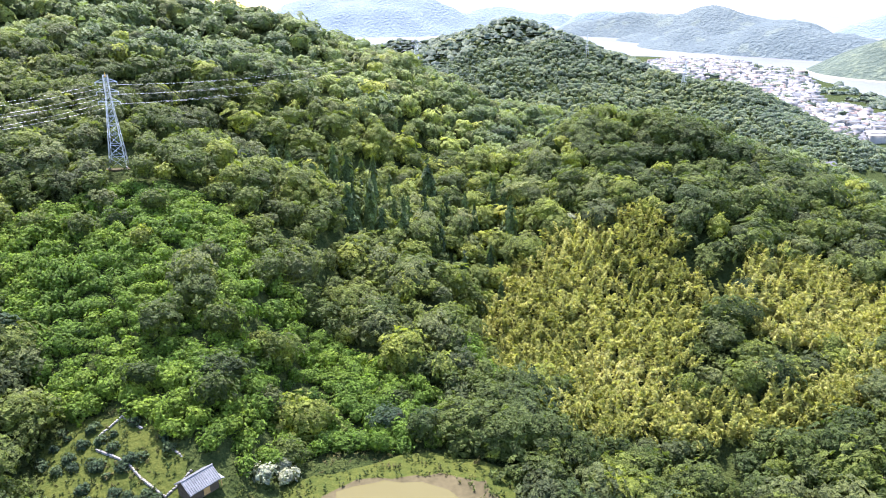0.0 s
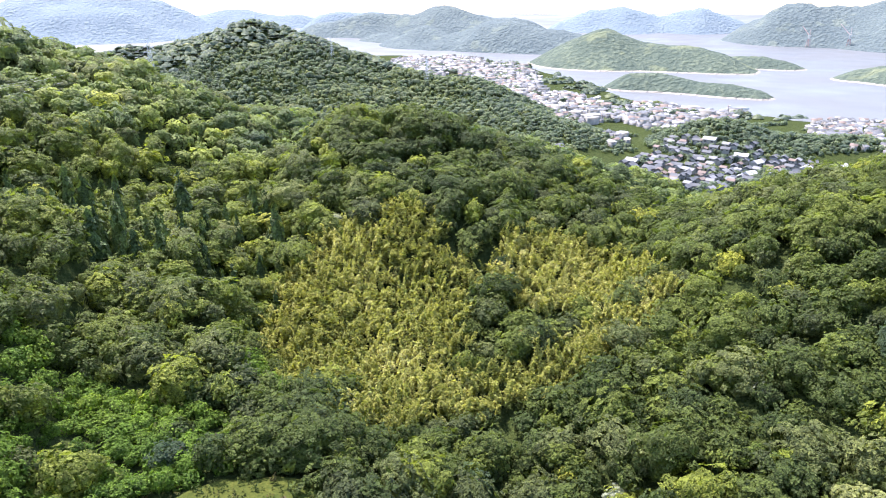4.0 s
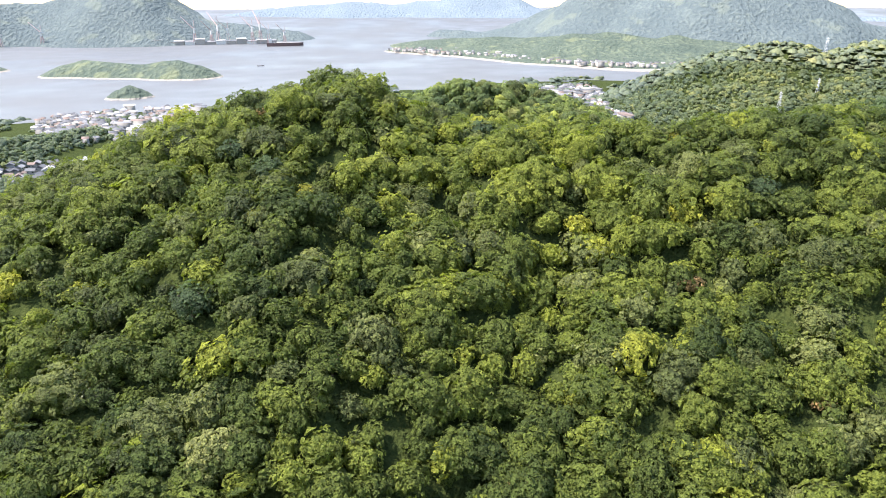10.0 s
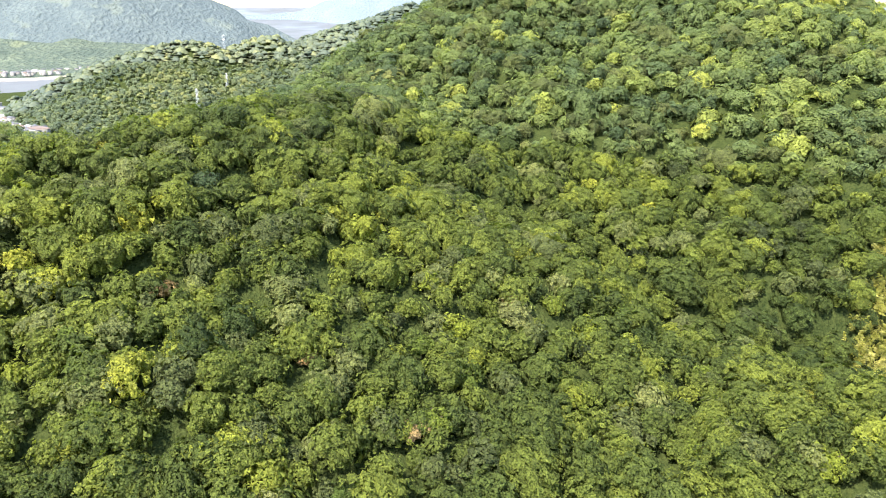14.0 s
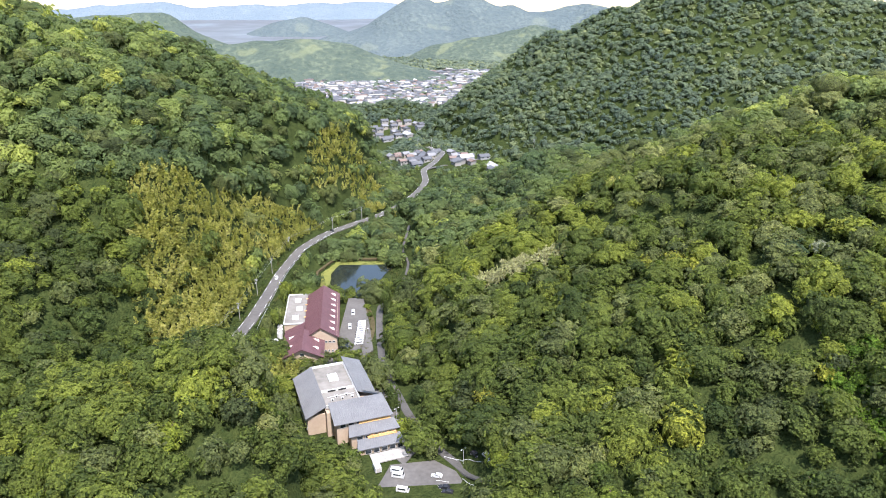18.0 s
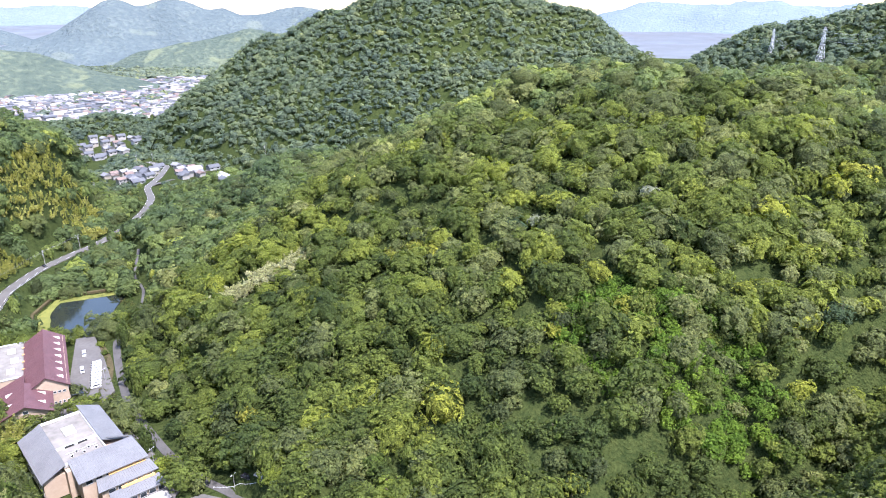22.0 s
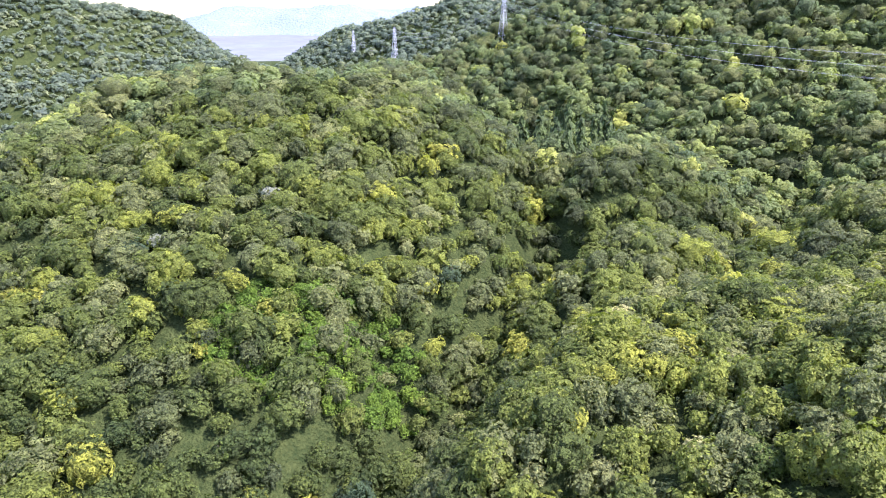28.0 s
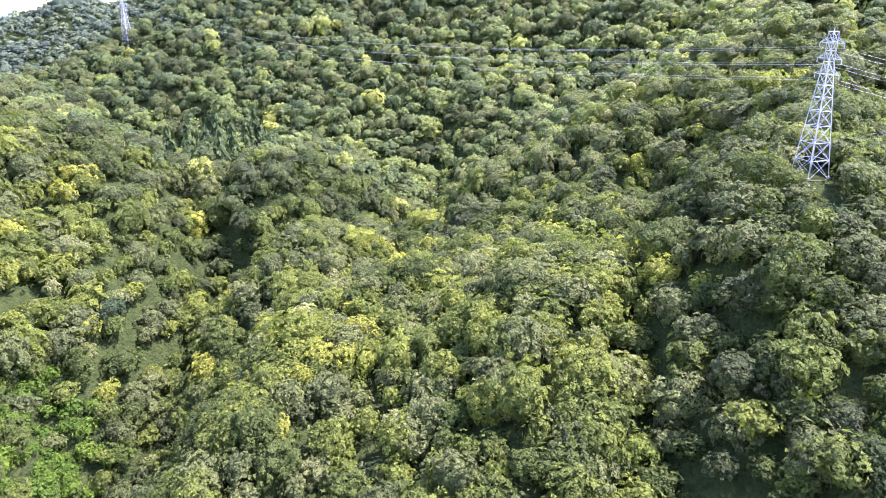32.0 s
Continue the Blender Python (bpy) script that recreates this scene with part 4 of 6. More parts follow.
def seams(parent, a, b, c, d, step, material):
    """Standing seams down a roof plane: from edge a-b to edge d-c."""
    a, b, c, d = [Vector(v) for v in (a, b, c, d)]
    n = int((b - a).length / step)
    bm = bmesh.new()
    for i in range(1, n):
        p, q = a.lerp(b, i / n), d.lerp(c, i / n)
        add_bar(bm, p + Vector((0, 0, 0.03)), q + Vector((0, 0, 0.03)), 0.05, 3)
    ob = part("roof_seams", bm, material, parent)
    ob["kind"] = "stuff"


def window(parent, cx, cy, cz, w, h, axis):
    """A window with frame, pane and sill on a wall that faces along x or y."""
    fr = part("window_frame", box(cx, cy, cz, w if axis == "y" else 0.12, 0.12 if axis == "y" else w, h), WHITE, parent)
    part("pane", box(cx, cy, cz, (w - 0.2) if axis == "y" else 0.16, 0.16 if axis == "y" else (w - 0.2), h - 0.2), GLASS, fr)
    part("sill", box(cx, cy, cz - h / 2 - 0.06, (w + 0.2) if axis == "y" else 0.3, 0.3 if axis == "y" else (w + 0.2), 0.1), CONCRETE, fr)


# The grey-roofed home: x to the west along its front, y to the south, from its north-east corner
home = thing("care_home", Matrix(((-0.953, 0.302, 0, 43), (-0.302, -0.953, 0, -243), (0, 0, -1, 0), (0, 0, 0, 1))) @ Matrix.Diagonal((1, 1, -1, 1)),
             "large beige building with grey metal roofs and flat white court roof", "building")
part("east_wing_wall", hull(bmesh.new(), [(0, 0.6, -0.5), (7.6, 0.6, -0.5), (7.6, 33, -0.5), (0, 33, -0.5)], 9.0), BEIGE, home)
bm = bmesh.new()
hull(bm, [(7.4, -3, -0.5), (22.6, -3, -0.5), (22.6, 34, -0.5), (7.4, 34, -0.5)], 11.2)
part("court_block_wall", bm, BEIGE, home)
part("west_wing_wall", hull(bmesh.new(), [(22.4, 4, -0.5), (30, 4, -0.5), (30, 37, -0.5), (22.4, 37, -0.5)], 9.4), BEIGE, home)
part("front_block_wall", hull(bmesh.new(), [(10, -9.5, -0.5), (32, -9.5, -0.5), (32, 5, -0.5), (10, 5, -0.5)], 9.8), BEIGE, home)
EAST = [(-0.8, -0.6, 8.2), (7.9, -0.6, 12.6), (7.9, 33.6, 12.6), (-0.8, 33.6, 8.2)]
part("east_roof", slab(EAST), GREY_ROOF, home)
seams(home, EAST[0], EAST[3], EAST[2], EAST[1], 0.9, GREY_ROOF)
WEST = [(31, 6, 9.4), (22.4, 6, 13.0), (22.4, 38, 13.0), (31, 38, 9.4)]
part("west_roof", slab(WEST), GREY_ROOF, home)
seams(home, WEST[0], WEST[3], WEST[2], WEST[1], 0.9, GREY_ROOF)
FRONT = [(8.8, -11, 9.6), (33.2, -11, 9.6), (31.5, 0.5, 13.2), (8.8, 0.5, 13.2)]
part("front_roof", slab(FRONT), GREY_ROOF, home)
seams(home, FRONT[0], FRONT[1], FRONT[2], FRONT[3], 0.9, GREY_ROOF)
part("hip_roof", slab([(33.2, -11, 9.6), (33.2, 6.5, 9.6), (31, 6.5, 10.6), (24, 6.5, 12.9), (24, 0.5, 13.2), (31.5, 0.5, 13.2)][:4] + [(31.5, 0.5, 13.2)]), GREY_ROOF, home)
part("deck", box(15, 16.5, 11.0, 14.6, 34, 0.3), DECK, home, "stained pale flat roof deck")
for cx, cy, sx, sy in ((15, 34, 15.6, 0.5), (7.6, 17, 0.5, 34), (22.4, 18, 0.5, 32), (15, 12.4, 14.8, 0.5), (15, 0.7, 14.8, 0.5)):
    part("parapet", box(cx, cy, 11.6, sx, sy, 1.1, 0, 0.05), WHITE, home)
part("roof_hatch", box(15.4, 23, 11.5, 4.2, 6.0, 0.7, 0, 0.1), WHITE, home)
for k in range(2):
    lo = part("louvre_vent", box(12.6 + k * 4.6, 12.1, 11.5, 3.4, 0.35, 0.75), RUBBER, home)
for k in range(5):
    ac = part("air_conditioner", box(11.5 + k * 2.1, 5.0 + (k % 2) * 2.2, 11.6, 1.2, 0.6, 1.0, 0, 0.05), WHITE, home)
    part("fan_grille", bar((11.5 + k * 2.1, 4.66 + (k % 2) * 2.2, 11.6), (11.5 + k * 2.1, 4.74 + (k % 2) * 2.2, 11.6), 0.4, 12), RUBBER, ac)
part("pipe_run", bar((10, 7.6, 11.4), (21, 7.6, 11.4), 0.16, 6), STEEL, home)
for tier, (u0, u1, v0, v1, z0, z1) in enumerate(((13.5, 34.6, -15.6, -10.0, 6.0, 7.9), (15.5, 35.4, -21.0, -16.2, 2.9, 4.6))):
    rt = [(u0, v0, z0), (u1, v0, z0), (u1 - 1.2, v1, z1), (u0 + 1.2, v1, z1)]
    part("tier_roof", slab(rt), GREY_ROOF, home)
    seams(home, rt[0], rt[1], rt[2], rt[3], 0.9, GREY_ROOF)
    part("tier_wall", box((u0 + u1) / 2, (v0 + v1) / 2 + 0.9, (z0 - 0.8) / 2 - 0.3, u1 - u0 - 2.4, v1 - v0 - 0.6, z0 + 0.1), BEIGE, home)
    part("balcony_floor", box((u0 + u1) / 2 + 1.5, v1 + 0.5, z1 + 0.05, u1 - u0 - 8, 2.2, 0.15), WOOD, home, "golden timber balcony deck")
    for k in range(12):
        part("baluster", box(u0 + 5.4 + k * 1.1, v1 - 0.5, z1 + 0.5, 0.10, 0.10, 0.9), WOOD, home)
    part("balcony_rail", box((u0 + u1) / 2 + 1.5, v1 - 0.5, z1 + 1.0, u1 - u0 - 8, 0.14, 0.14), WOOD, home)
    for k in range(5):
        window(home, u0 + 4.5 + k * 3.3, v0 + 0.55, z0 - 1.7, 2.4, 1.9, "y")
for k in range(6):
    window(home, 12.5 + k * 3.4, -9.55, 7.9, 2.3, 2.0, "y")
for k in range(9):
    window(home, -0.05, 3 + k * 3.4, 5.8, 2.2, 1.8, "x")
    window(home, -0.05, 3 + k * 3.4, 2.4, 2.2, 1.8, "x")
for k in range(8):
    window(home, 30.05, 8 + k * 3.6, 6.4, 2.2, 1.8, "x")
part("terrace", box(27, -24.5, 0.35, 14, 6, 0.5, 0, 0.05), CONCRETE, home, "pale concrete entrance terrace")
for k in range(3):
    part("planter", box(22.5 + k * 4, -26.5, 0.9, 2.6, 1.0, 0.7, 0, 0.08), WHITE, home)
for k in range(4):
    part("terrace_step", box(31 + k * 0.4, -24.5, 0.45 - k * 0.12, 0.4, 5, 0.2), CONCRETE, home)
shed_box = thing("storage_container", pose(14, -219.5, 0.4, 0, 0, 108), "white boxy storage container beside the car park", "container")
part("shell", box(0, 0, 1.15, 4.2, 2.4, 2.3, 0, 0.1), WHITE, shed_box)
part("door", box(2.12, 0, 1.1, 0.06, 1.6, 1.9), CONCRETE, shed_box)

# The maroon-roofed hall: x to the west, y to the south
hall = thing("maroon_hall", Matrix(((-0.996, 0.08, 0, 63), (-0.08, -0.996, 0, -297), (0, 0, 1, -2.5), (0, 0, 0, 1))),
             "long beige hall with maroon metal gable roofs", "building")
part("low_hall_wall", hull(bmesh.new(), [(0.8, 1, 0), (19.2, 1, 0), (19.2, 30, 0), (0.8, 30, 0)], 8.6), BEIGE, hall)
bm = bmesh.new()
for y0 in (1.0,):
    hull(bm, [(0.8, y0, 8.6), (19.2, y0, 8.6), (19.2, y0 + 0.4, 8.6), (0.8, y0 + 0.4, 8.6)], 0.1)
g = [bm.verts.new(v) for v in ((0.9, 1.0, 8.5), (19.1, 1.0, 8.5), (10, 1.0, 12.6), (0.9, 1.4, 8.5), (19.1, 1.4, 8.5), (10, 1.4, 12.6))]
bm.faces.new(g[:3]), bm.faces.new(g[:2:-1]), bm.faces.new((g[0], g[3], g[4], g[1])), bm.faces.new((g[1], g[4], g[5], g[2])), bm.faces.new((g[2], g[5], g[3], g[0]))
bmesh.ops.recalc_face_normals(bm, faces=bm.faces)
part("gable", bm, BEIGE, hall)
LOW_E, LOW_W = [(-0.4, -0.6, 8.4), (-0.4, 30, 8.4), (10, 30, 13.1), (10, -0.6, 13.1)], [(20.4, -0.6, 8.4), (20.4, 22, 8.4), (10, 22, 13.1), (10, -0.6, 13.1)]
for r in (LOW_E, LOW_W):
    part("low_roof", slab(r), MAROON, hall)
    seams(hall, r[0], r[1], r[2], r[3], 1.0, MAROON)
part("tall_hall_wall", hull(bmesh.new(), [(11.5, 17, 0), (26.5, 17, 0), (26.5, 70, 0), (11.5, 70, 0)], 11.0), BEIGE, hall)
bm = bmesh.new()
for y0 in (17.0,):
    g = [bm.verts.new(v) for v in ((11.6, y0, 10.9), (26.4, y0, 10.9), (18.5, y0, 15.4), (11.6, y0 + 0.5, 10.9), (26.4, y0 + 0.5, 10.9), (18.5, y0 + 0.5, 15.4))]
    bm.faces.new(g[:3]), bm.faces.new(g[:2:-1]), bm.faces.new((g[1], g[4], g[5], g[2])), bm.faces.new((g[2], g[5], g[3], g[0]))
bmesh.ops.recalc_face_normals(bm, faces=bm.faces)
part("tall_gable", bm, BEIGE, hall)
TALL_E, TALL_W = [(9.2, 16, 10.0), (9.2, 71, 10.0), (18.5, 71, 16.0), (18.5, 16, 16.0)], [(27.6, 16, 10.2), (27.6, 71, 10.2), (18.5, 71, 16.0), (18.5, 16, 16.0)]
for r in (TALL_E, TALL_W):
    part("tall_roof", slab(r), MAROON, hall)
    seams(hall, r[0], r[1], r[2], r[3], 1.0, MAROON)


def dormer(x, y, z, side):
    """A small three-cornered roof light, its point up the slope."""
    bm = bmesh.new()
    v = [bm.verts.new(c) for c in ((x, y - 1.1, z + 0.1), (x, y + 1.1, z + 0.1), (x, y, z + 1.1), (x + side * 2.8, y, z + 1.75))]
    for f in ((0, 1, 2), (1, 3, 2), (0, 2, 3), (0, 3, 1)):
        bm.faces.new([v[i] for i in f])
    bmesh.ops.recalc_face_normals(bm, faces=bm.faces)
    part("roof_light", bm, PINK, hall, "pale pink triangular roof light")


for k in range(7):
    dormer(25.2, 22 + k * 7.2, 11.7, -1)
for xx, yy, s in ((2.6, 8, 1), (2.6, 18, 1), (17.6, 6, -1), (17.6, 14, -1)):
    dormer(xx, yy, 9.7, s)
part("annexe_wall", hull(bmesh.new(), [(-1.5, 36, 0), (11.4, 36, 0), (11.4, 74, 0), (-1.5, 74, 0)], 9.0), BEIGE, hall)
part("annexe_roof", box(5, 55, 9.15, 13.4, 38.5, 0.3), DECK, hall, "pale flat roof of the annexe")
for cx, cy, sx, sy in ((5, 35.9, 13.6, 0.4), (5, 74.1, 13.6, 0.4), (-1.7, 55, 0.4, 38.6)):
    part("annexe_parapet", box(cx, cy, 9.5, sx, sy, 0.7), WHITE, hall)
for k in range(3):
    part("roof_box", box(4 + (k % 2) * 1.5, 43 + k * 11, 9.8, 3.4, 4.2, 1.0, 0, 0.1), WHITE, hall)
for k in range(4):
    part("roof_truss", box(10.2, 42 + k * 8, 10.2, 3.4, 0.4, 0.5), WOOD, hall)
part("side_canopy", box(29.5, 21, 3.6, 5.0, 6.5, 0.25), GLASS, hall, "dark glass entrance canopy")
for cy in (18.2, 23.8):
    part("canopy_post", bar((31.6, cy, 0), (31.6, cy, 3.5), 0.12, 8), STEEL, hall)
window(hall, 13.6, 0.96, 3.4, 5.6, 3.8, "y")
window(hall, 10, 0.96, 9.6, 2.0, 1.4, "y")
window(hall, 6.5, 0.96, 2.0, 2.2, 1.8, "y")
for k in range(3):
    window(hall, 21 + k * 1.9, 16.95, 7.6, 1.3, 1.0, "y")
for k in range(4):
    window(hall, 20.6 + k * 1.7, 16.95, 2.4, 1.0, 1.2, "y")
for k in range(11):
    window(hall, 26.55, 21 + k * 4.4, 7.4, 2.6, 2.0, "x")
    window(hall, 26.55, 21 + k * 4.4, 3.0, 2.6, 2.2, "x")
for k in range(7):
    window(hall, -1.55, 39 + k * 4.8, 6.4, 2.2, 1.6, "x")
for k in range(3):
    tank = thing("water_tank", pose(70.5 + k * 0.6, -335 - k * 4.2, ground_z(70.5, -335 - k * 4.2)), "white rounded water tank behind the hall", "tank", "tanks behind the hall")
    part("body", bar((0, 0, 0), (0, 0, 3.4), 1.5, 14), WHITE, tank)
    part("lid", bar((0, 0, 3.4), (0, 0, 3.7), 0.9, 12), CONCRETE, tank)


# ---- vehicles ----
def vehicle(name, m, length, width, tall, paint, van, label, category, group):
    """A parked car or van: body, cabin glass, lamps and wheels."""
    car = thing(name, m, label, category, group)
    h0, hood = 0.28, 0.95 if not van else 1.05
    bm = bmesh.new()
    half = width / 2
    prof = ([(-length / 2, h0), (length / 2, h0), (length / 2, hood), (length / 2 - 0.5, tall * 0.98), (-length / 2 + 0.1, tall), (-length / 2, hood)] if van else
            [(-length / 2, h0), (length / 2, h0), (length / 2, 0.72), (length * 0.22, hood), (length * 0.06, tall), (-length * 0.32, tall), (-length / 2, hood)])
    a = [bm.verts.new((px, -half * (0.9 if pz > hood else 1), pz)) for px, pz in prof]
    b = [bm.verts.new((px, half * (0.9 if pz > hood else 1), pz)) for px, pz in prof]
    bm.faces.new(a), bm.faces.new(b[::-1])
    for i in range(len(prof)):
        j = (i + 1) % len(prof)
        bm.faces.new((a[i], b[i], b[j], a[j]))
    bmesh.ops.recalc_face_normals(bm, faces=bm.faces)
    bmesh.ops.bevel(bm, geom=list(bm.edges), offset=0.06, segments=1, affect="EDGES")
    part("body", bm, paint, car)
    zc = (hood + tall) / 2
    sx = length * (0.62 if van else 0.36)
    for s in (-1, 1):
        part("side_window", box(-0.12 * length if not van else -0.05 * length, s * half * 0.955, zc, sx, 0.05, (tall - hood) * 0.62), GLASS, car)
        part("headlight", box(length / 2 - 0.02, s * half * 0.7, 0.68, 0.06, 0.3, 0.16), WHITE, car)
        for wx in (-0.31, 0.31):
            w = part("wheel", bar((wx * length, s * (half - 0.2), 0.31), (wx * length, s * (half + 0.01), 0.31), 0.31, 14), RUBBER, car)
            part("rim", bar((wx * length, s * (half - 0.02), 0.31), (wx * length, s * (half + 0.02), 0.31), 0.18, 10), STEEL, w)
    bm = bmesh.new()
    if van:
        add_box(bm, length / 2 - 0.25, 0, zc, 0.05, width * 0.8, (tall - hood) * 0.75)
    else:
        add_box(bm, length * 0.15, 0, zc, 0.05, width * 0.75, 0.5)
    bmesh.ops.rotate(bm, verts=bm.verts, cent=(length * (0.34 if van else 0.15), 0, zc), matrix=Matrix.Rotation(radians(-28 if van else -50), 3, "Y"))
    part("windscreen", bm, GLASS, car)
    return car


van = vehicle("van", pose(28, -325, -1.6, 0, 0, 12), 4.7, 1.8, 2.0, WHITE, True, "white parked passenger van on the forecourt", "van", "row of white vans")
for k in range(1, 10):
    copy_thing(van, pose(28 - 0.02 * k, -325 - 2.6 * k, -1.6, 0, 0, 12 + (k * 37 % 5) - 2))
for k, (px, py, a) in enumerate(((34, -344, 95), (33.5, -362, 92), (64, -307, 5), (61, -308.5, 8))):
    m = pose(px, py, -1.6, 0, 0, a)
    copy_thing(van, m)
white_car = vehicle("car", pose(-8.5, -214, 0.46, 0, 0, -15), 4.2, 1.7, 1.5, WHITE, False, "white compact car in a marked bay", "car", "cars in the car park")
copy_thing(white_car, pose(71, -326, ground_z(71, -326) + 0.1, 0, 0, 30))
copy_thing(white_car, pose(72.5, -329, ground_z(72.5, -329) + 0.1, 0, 0, 30))
black_car = vehicle("car", pose(-11, -207.5, 0.46, 0, 0, -15), 4.3, 1.75, 1.5, BLACK, False, "black parked car in a marked bay", "car", "cars in the car park")
copy_thing(black_car, pose(-12, -204.8, 0.46, 0, 0, -15))
for px, py, a in ((6.5, -217.5, 165), (6.0, -214.6, 165), (4.2, -206.5, 165)):
    copy_thing(van, pose(px, py, 0.46, 0, 0, a))["group"] = "cars in the car park"
silver = vehicle("car", pose(-27.5, -215.5, ground_z(-27.5, -215.5) + 0.1, 0, 0, 125), 4.4, 1.75, 1.55, SILVER, False, "silver car parked under the trees by the lane", "car", "cars by the lane")
copy_thing(black_car, pose(-23.5, -221.5, ground_z(-23.5, -221.5) + 0.1, 0, 0, 125))
copy_thing(white_car, pose(83.5, -402, ground_z(83.5, -402) + 0.27, 0, 0, 95))
copy_thing(black_car, pose(60, -507, ground_z(60, -507) + 0.27, 0, 0, 120))


# ---- poles, rails, walls ----
def utility_pole(px, py, tall, turn, label="grey concrete utility pole with cross-arms"):
    z = ground_z(px, py)
    pole = thing("utility_pole", pose(px, py, z - 0.3, 0, 0, turn), label, "utility pole", "utility poles")
    part("shaft", bar((0, 0, 0), (0, 0, tall), 0.20, 8, 0.12), CONCRETE, pole)
    for k, zz in enumerate((tall - 0.6, tall - 1.5)):
        arm = part("crossarm", box(0, 0, zz, 1.9, 0.1, 0.1), STEEL, pole)
        for xx in (-0.85, -0.3, 0.3, 0.85):
            part("insulator", bar((xx, 0, zz + 0.05), (xx, 0, zz + 0.25), 0.06, 6), WHITE, arm)
    part("transformer", bar((0.35, 0, tall - 3.4), (0.35, 0, tall - 2.3), 0.28, 10), STEEL, pole)
    return Vector((px, py, z - 0.3 + tall - 0.6))


def wire(points, sag, thick, label, category="power line"):
    """A hanging wire from point to point."""
    cu = bpy.data.curves.new("power_line", "CURVE")
    cu.dimensions, cu.bevel_depth, cu.bevel_resolution = "3D", thick, 0
    for p, q in zip(points, points[1:]):
        sp = cu.splines.new("POLY")
        n = 14
        sp.points.add(n)
        for i in range(n + 1):
            f = i / n
            c = Vector(p).lerp(Vector(q), f)
            sp.points[i].co = (c.x, c.y, c.z - sag * 4 * f * (1 - f), 1)
    ob = new("power_line", cu)
    cu.materials.append(STEEL)
    return tagged(ob, label, category, "power lines")


tops = [utility_pole(px, py, 11, a) for px, py, a in ((99, -300, 10), (92, -340, 0), (90, -376, 0), (88, -412, 0), (84, -455, 20), (60, -512, 50), (40, -548, 55))]
for off in (-0.8, 0.8):
    wire([t + Vector((off, 0, 0.2)) for t in tops], 0.7, 0.03, "thin dark roadside electric wire")
for px, py in ((-19, -221), (7, -252), (24, -330), (20, -392)):
    lamp = thing("street_lamp", pose(px, py, ground_z(px, py), 0, 0, 40), "slim grey street lamp by the lane", "street lamp", "street lamps")
    part("post", bar((0, 0, 0), (0, 0, 7), 0.09, 8, 0.06), STEEL, lamp)
    part("arm", bar((-0.9, 0, 7), (0.9, 0, 7), 0.05, 6), STEEL, lamp)
    for s in (-1, 1):
        part("lamp_head", box(s * 1.0, 0, 7.0, 0.7, 0.3, 0.14, 0, 0.04), WHITE, lamp)
for px, py in ((-150, -818), (-12, -935), (30, -700), (-30, -915)):
    utility_pole(px, py, 16, 20, "tall pale utility pole in the village")


def rail(line, name, label, tall, step, material):
    """A rail on posts along a line."""
    ob = thing(name, pose(line[0][0], line[0][1], 0), label, "rail", kind="")
    inv = ob.matrix_world.inverted()
    for p, q in zip(line, line[1:]):
        n = max(1, int(math.hypot(q[0] - p[0], q[1] - p[1]) / step))
        last = None
        for i in range(n + 1):
            px, py = p[0] + (q[0] - p[0]) * i / n, p[1] + (q[1] - p[1]) * i / n
            c = inv @ Vector((px, py, ground_z(px, py)))
            part("post", bar(c - Vector((0, 0, 0.2)), c + Vector((0, 0, tall)), 0.07, 5), material, ob)
            if last is not None:
                part("beam", bar(last + Vector((0, 0, tall - 0.1)), c + Vector((0, 0, tall - 0.1)), 0.09, 4), material, ob)
            last = c


rail([(-18, -212), (-22, -204), (-23, -196)], "guard_rail", "white metal guard rail along the lane's bend", 0.8, 2.5, WHITE)
rail([(-12, -226), (-21, -221.5), (-29, -210)], "guard_rail", "white metal guard rail along the forest side", 0.8, 2.5, WHITE)
rail([(81, -330), (80, -375), (78.5, -412), (73, -458), (61, -496)], "guard_rail", "pale guard rail beside the valley road", 0.8, 5.0, STEEL)
for k in range(3):
    rail([(2 - k * 2.2, -236 + k * 1.5), (-1 - k * 2.2, -245 + k * 1.5), (3 - k * 1.2, -256)], "timber_fence", "grey weathered timber fence on the bank", 0.9, 2.5, BARK)


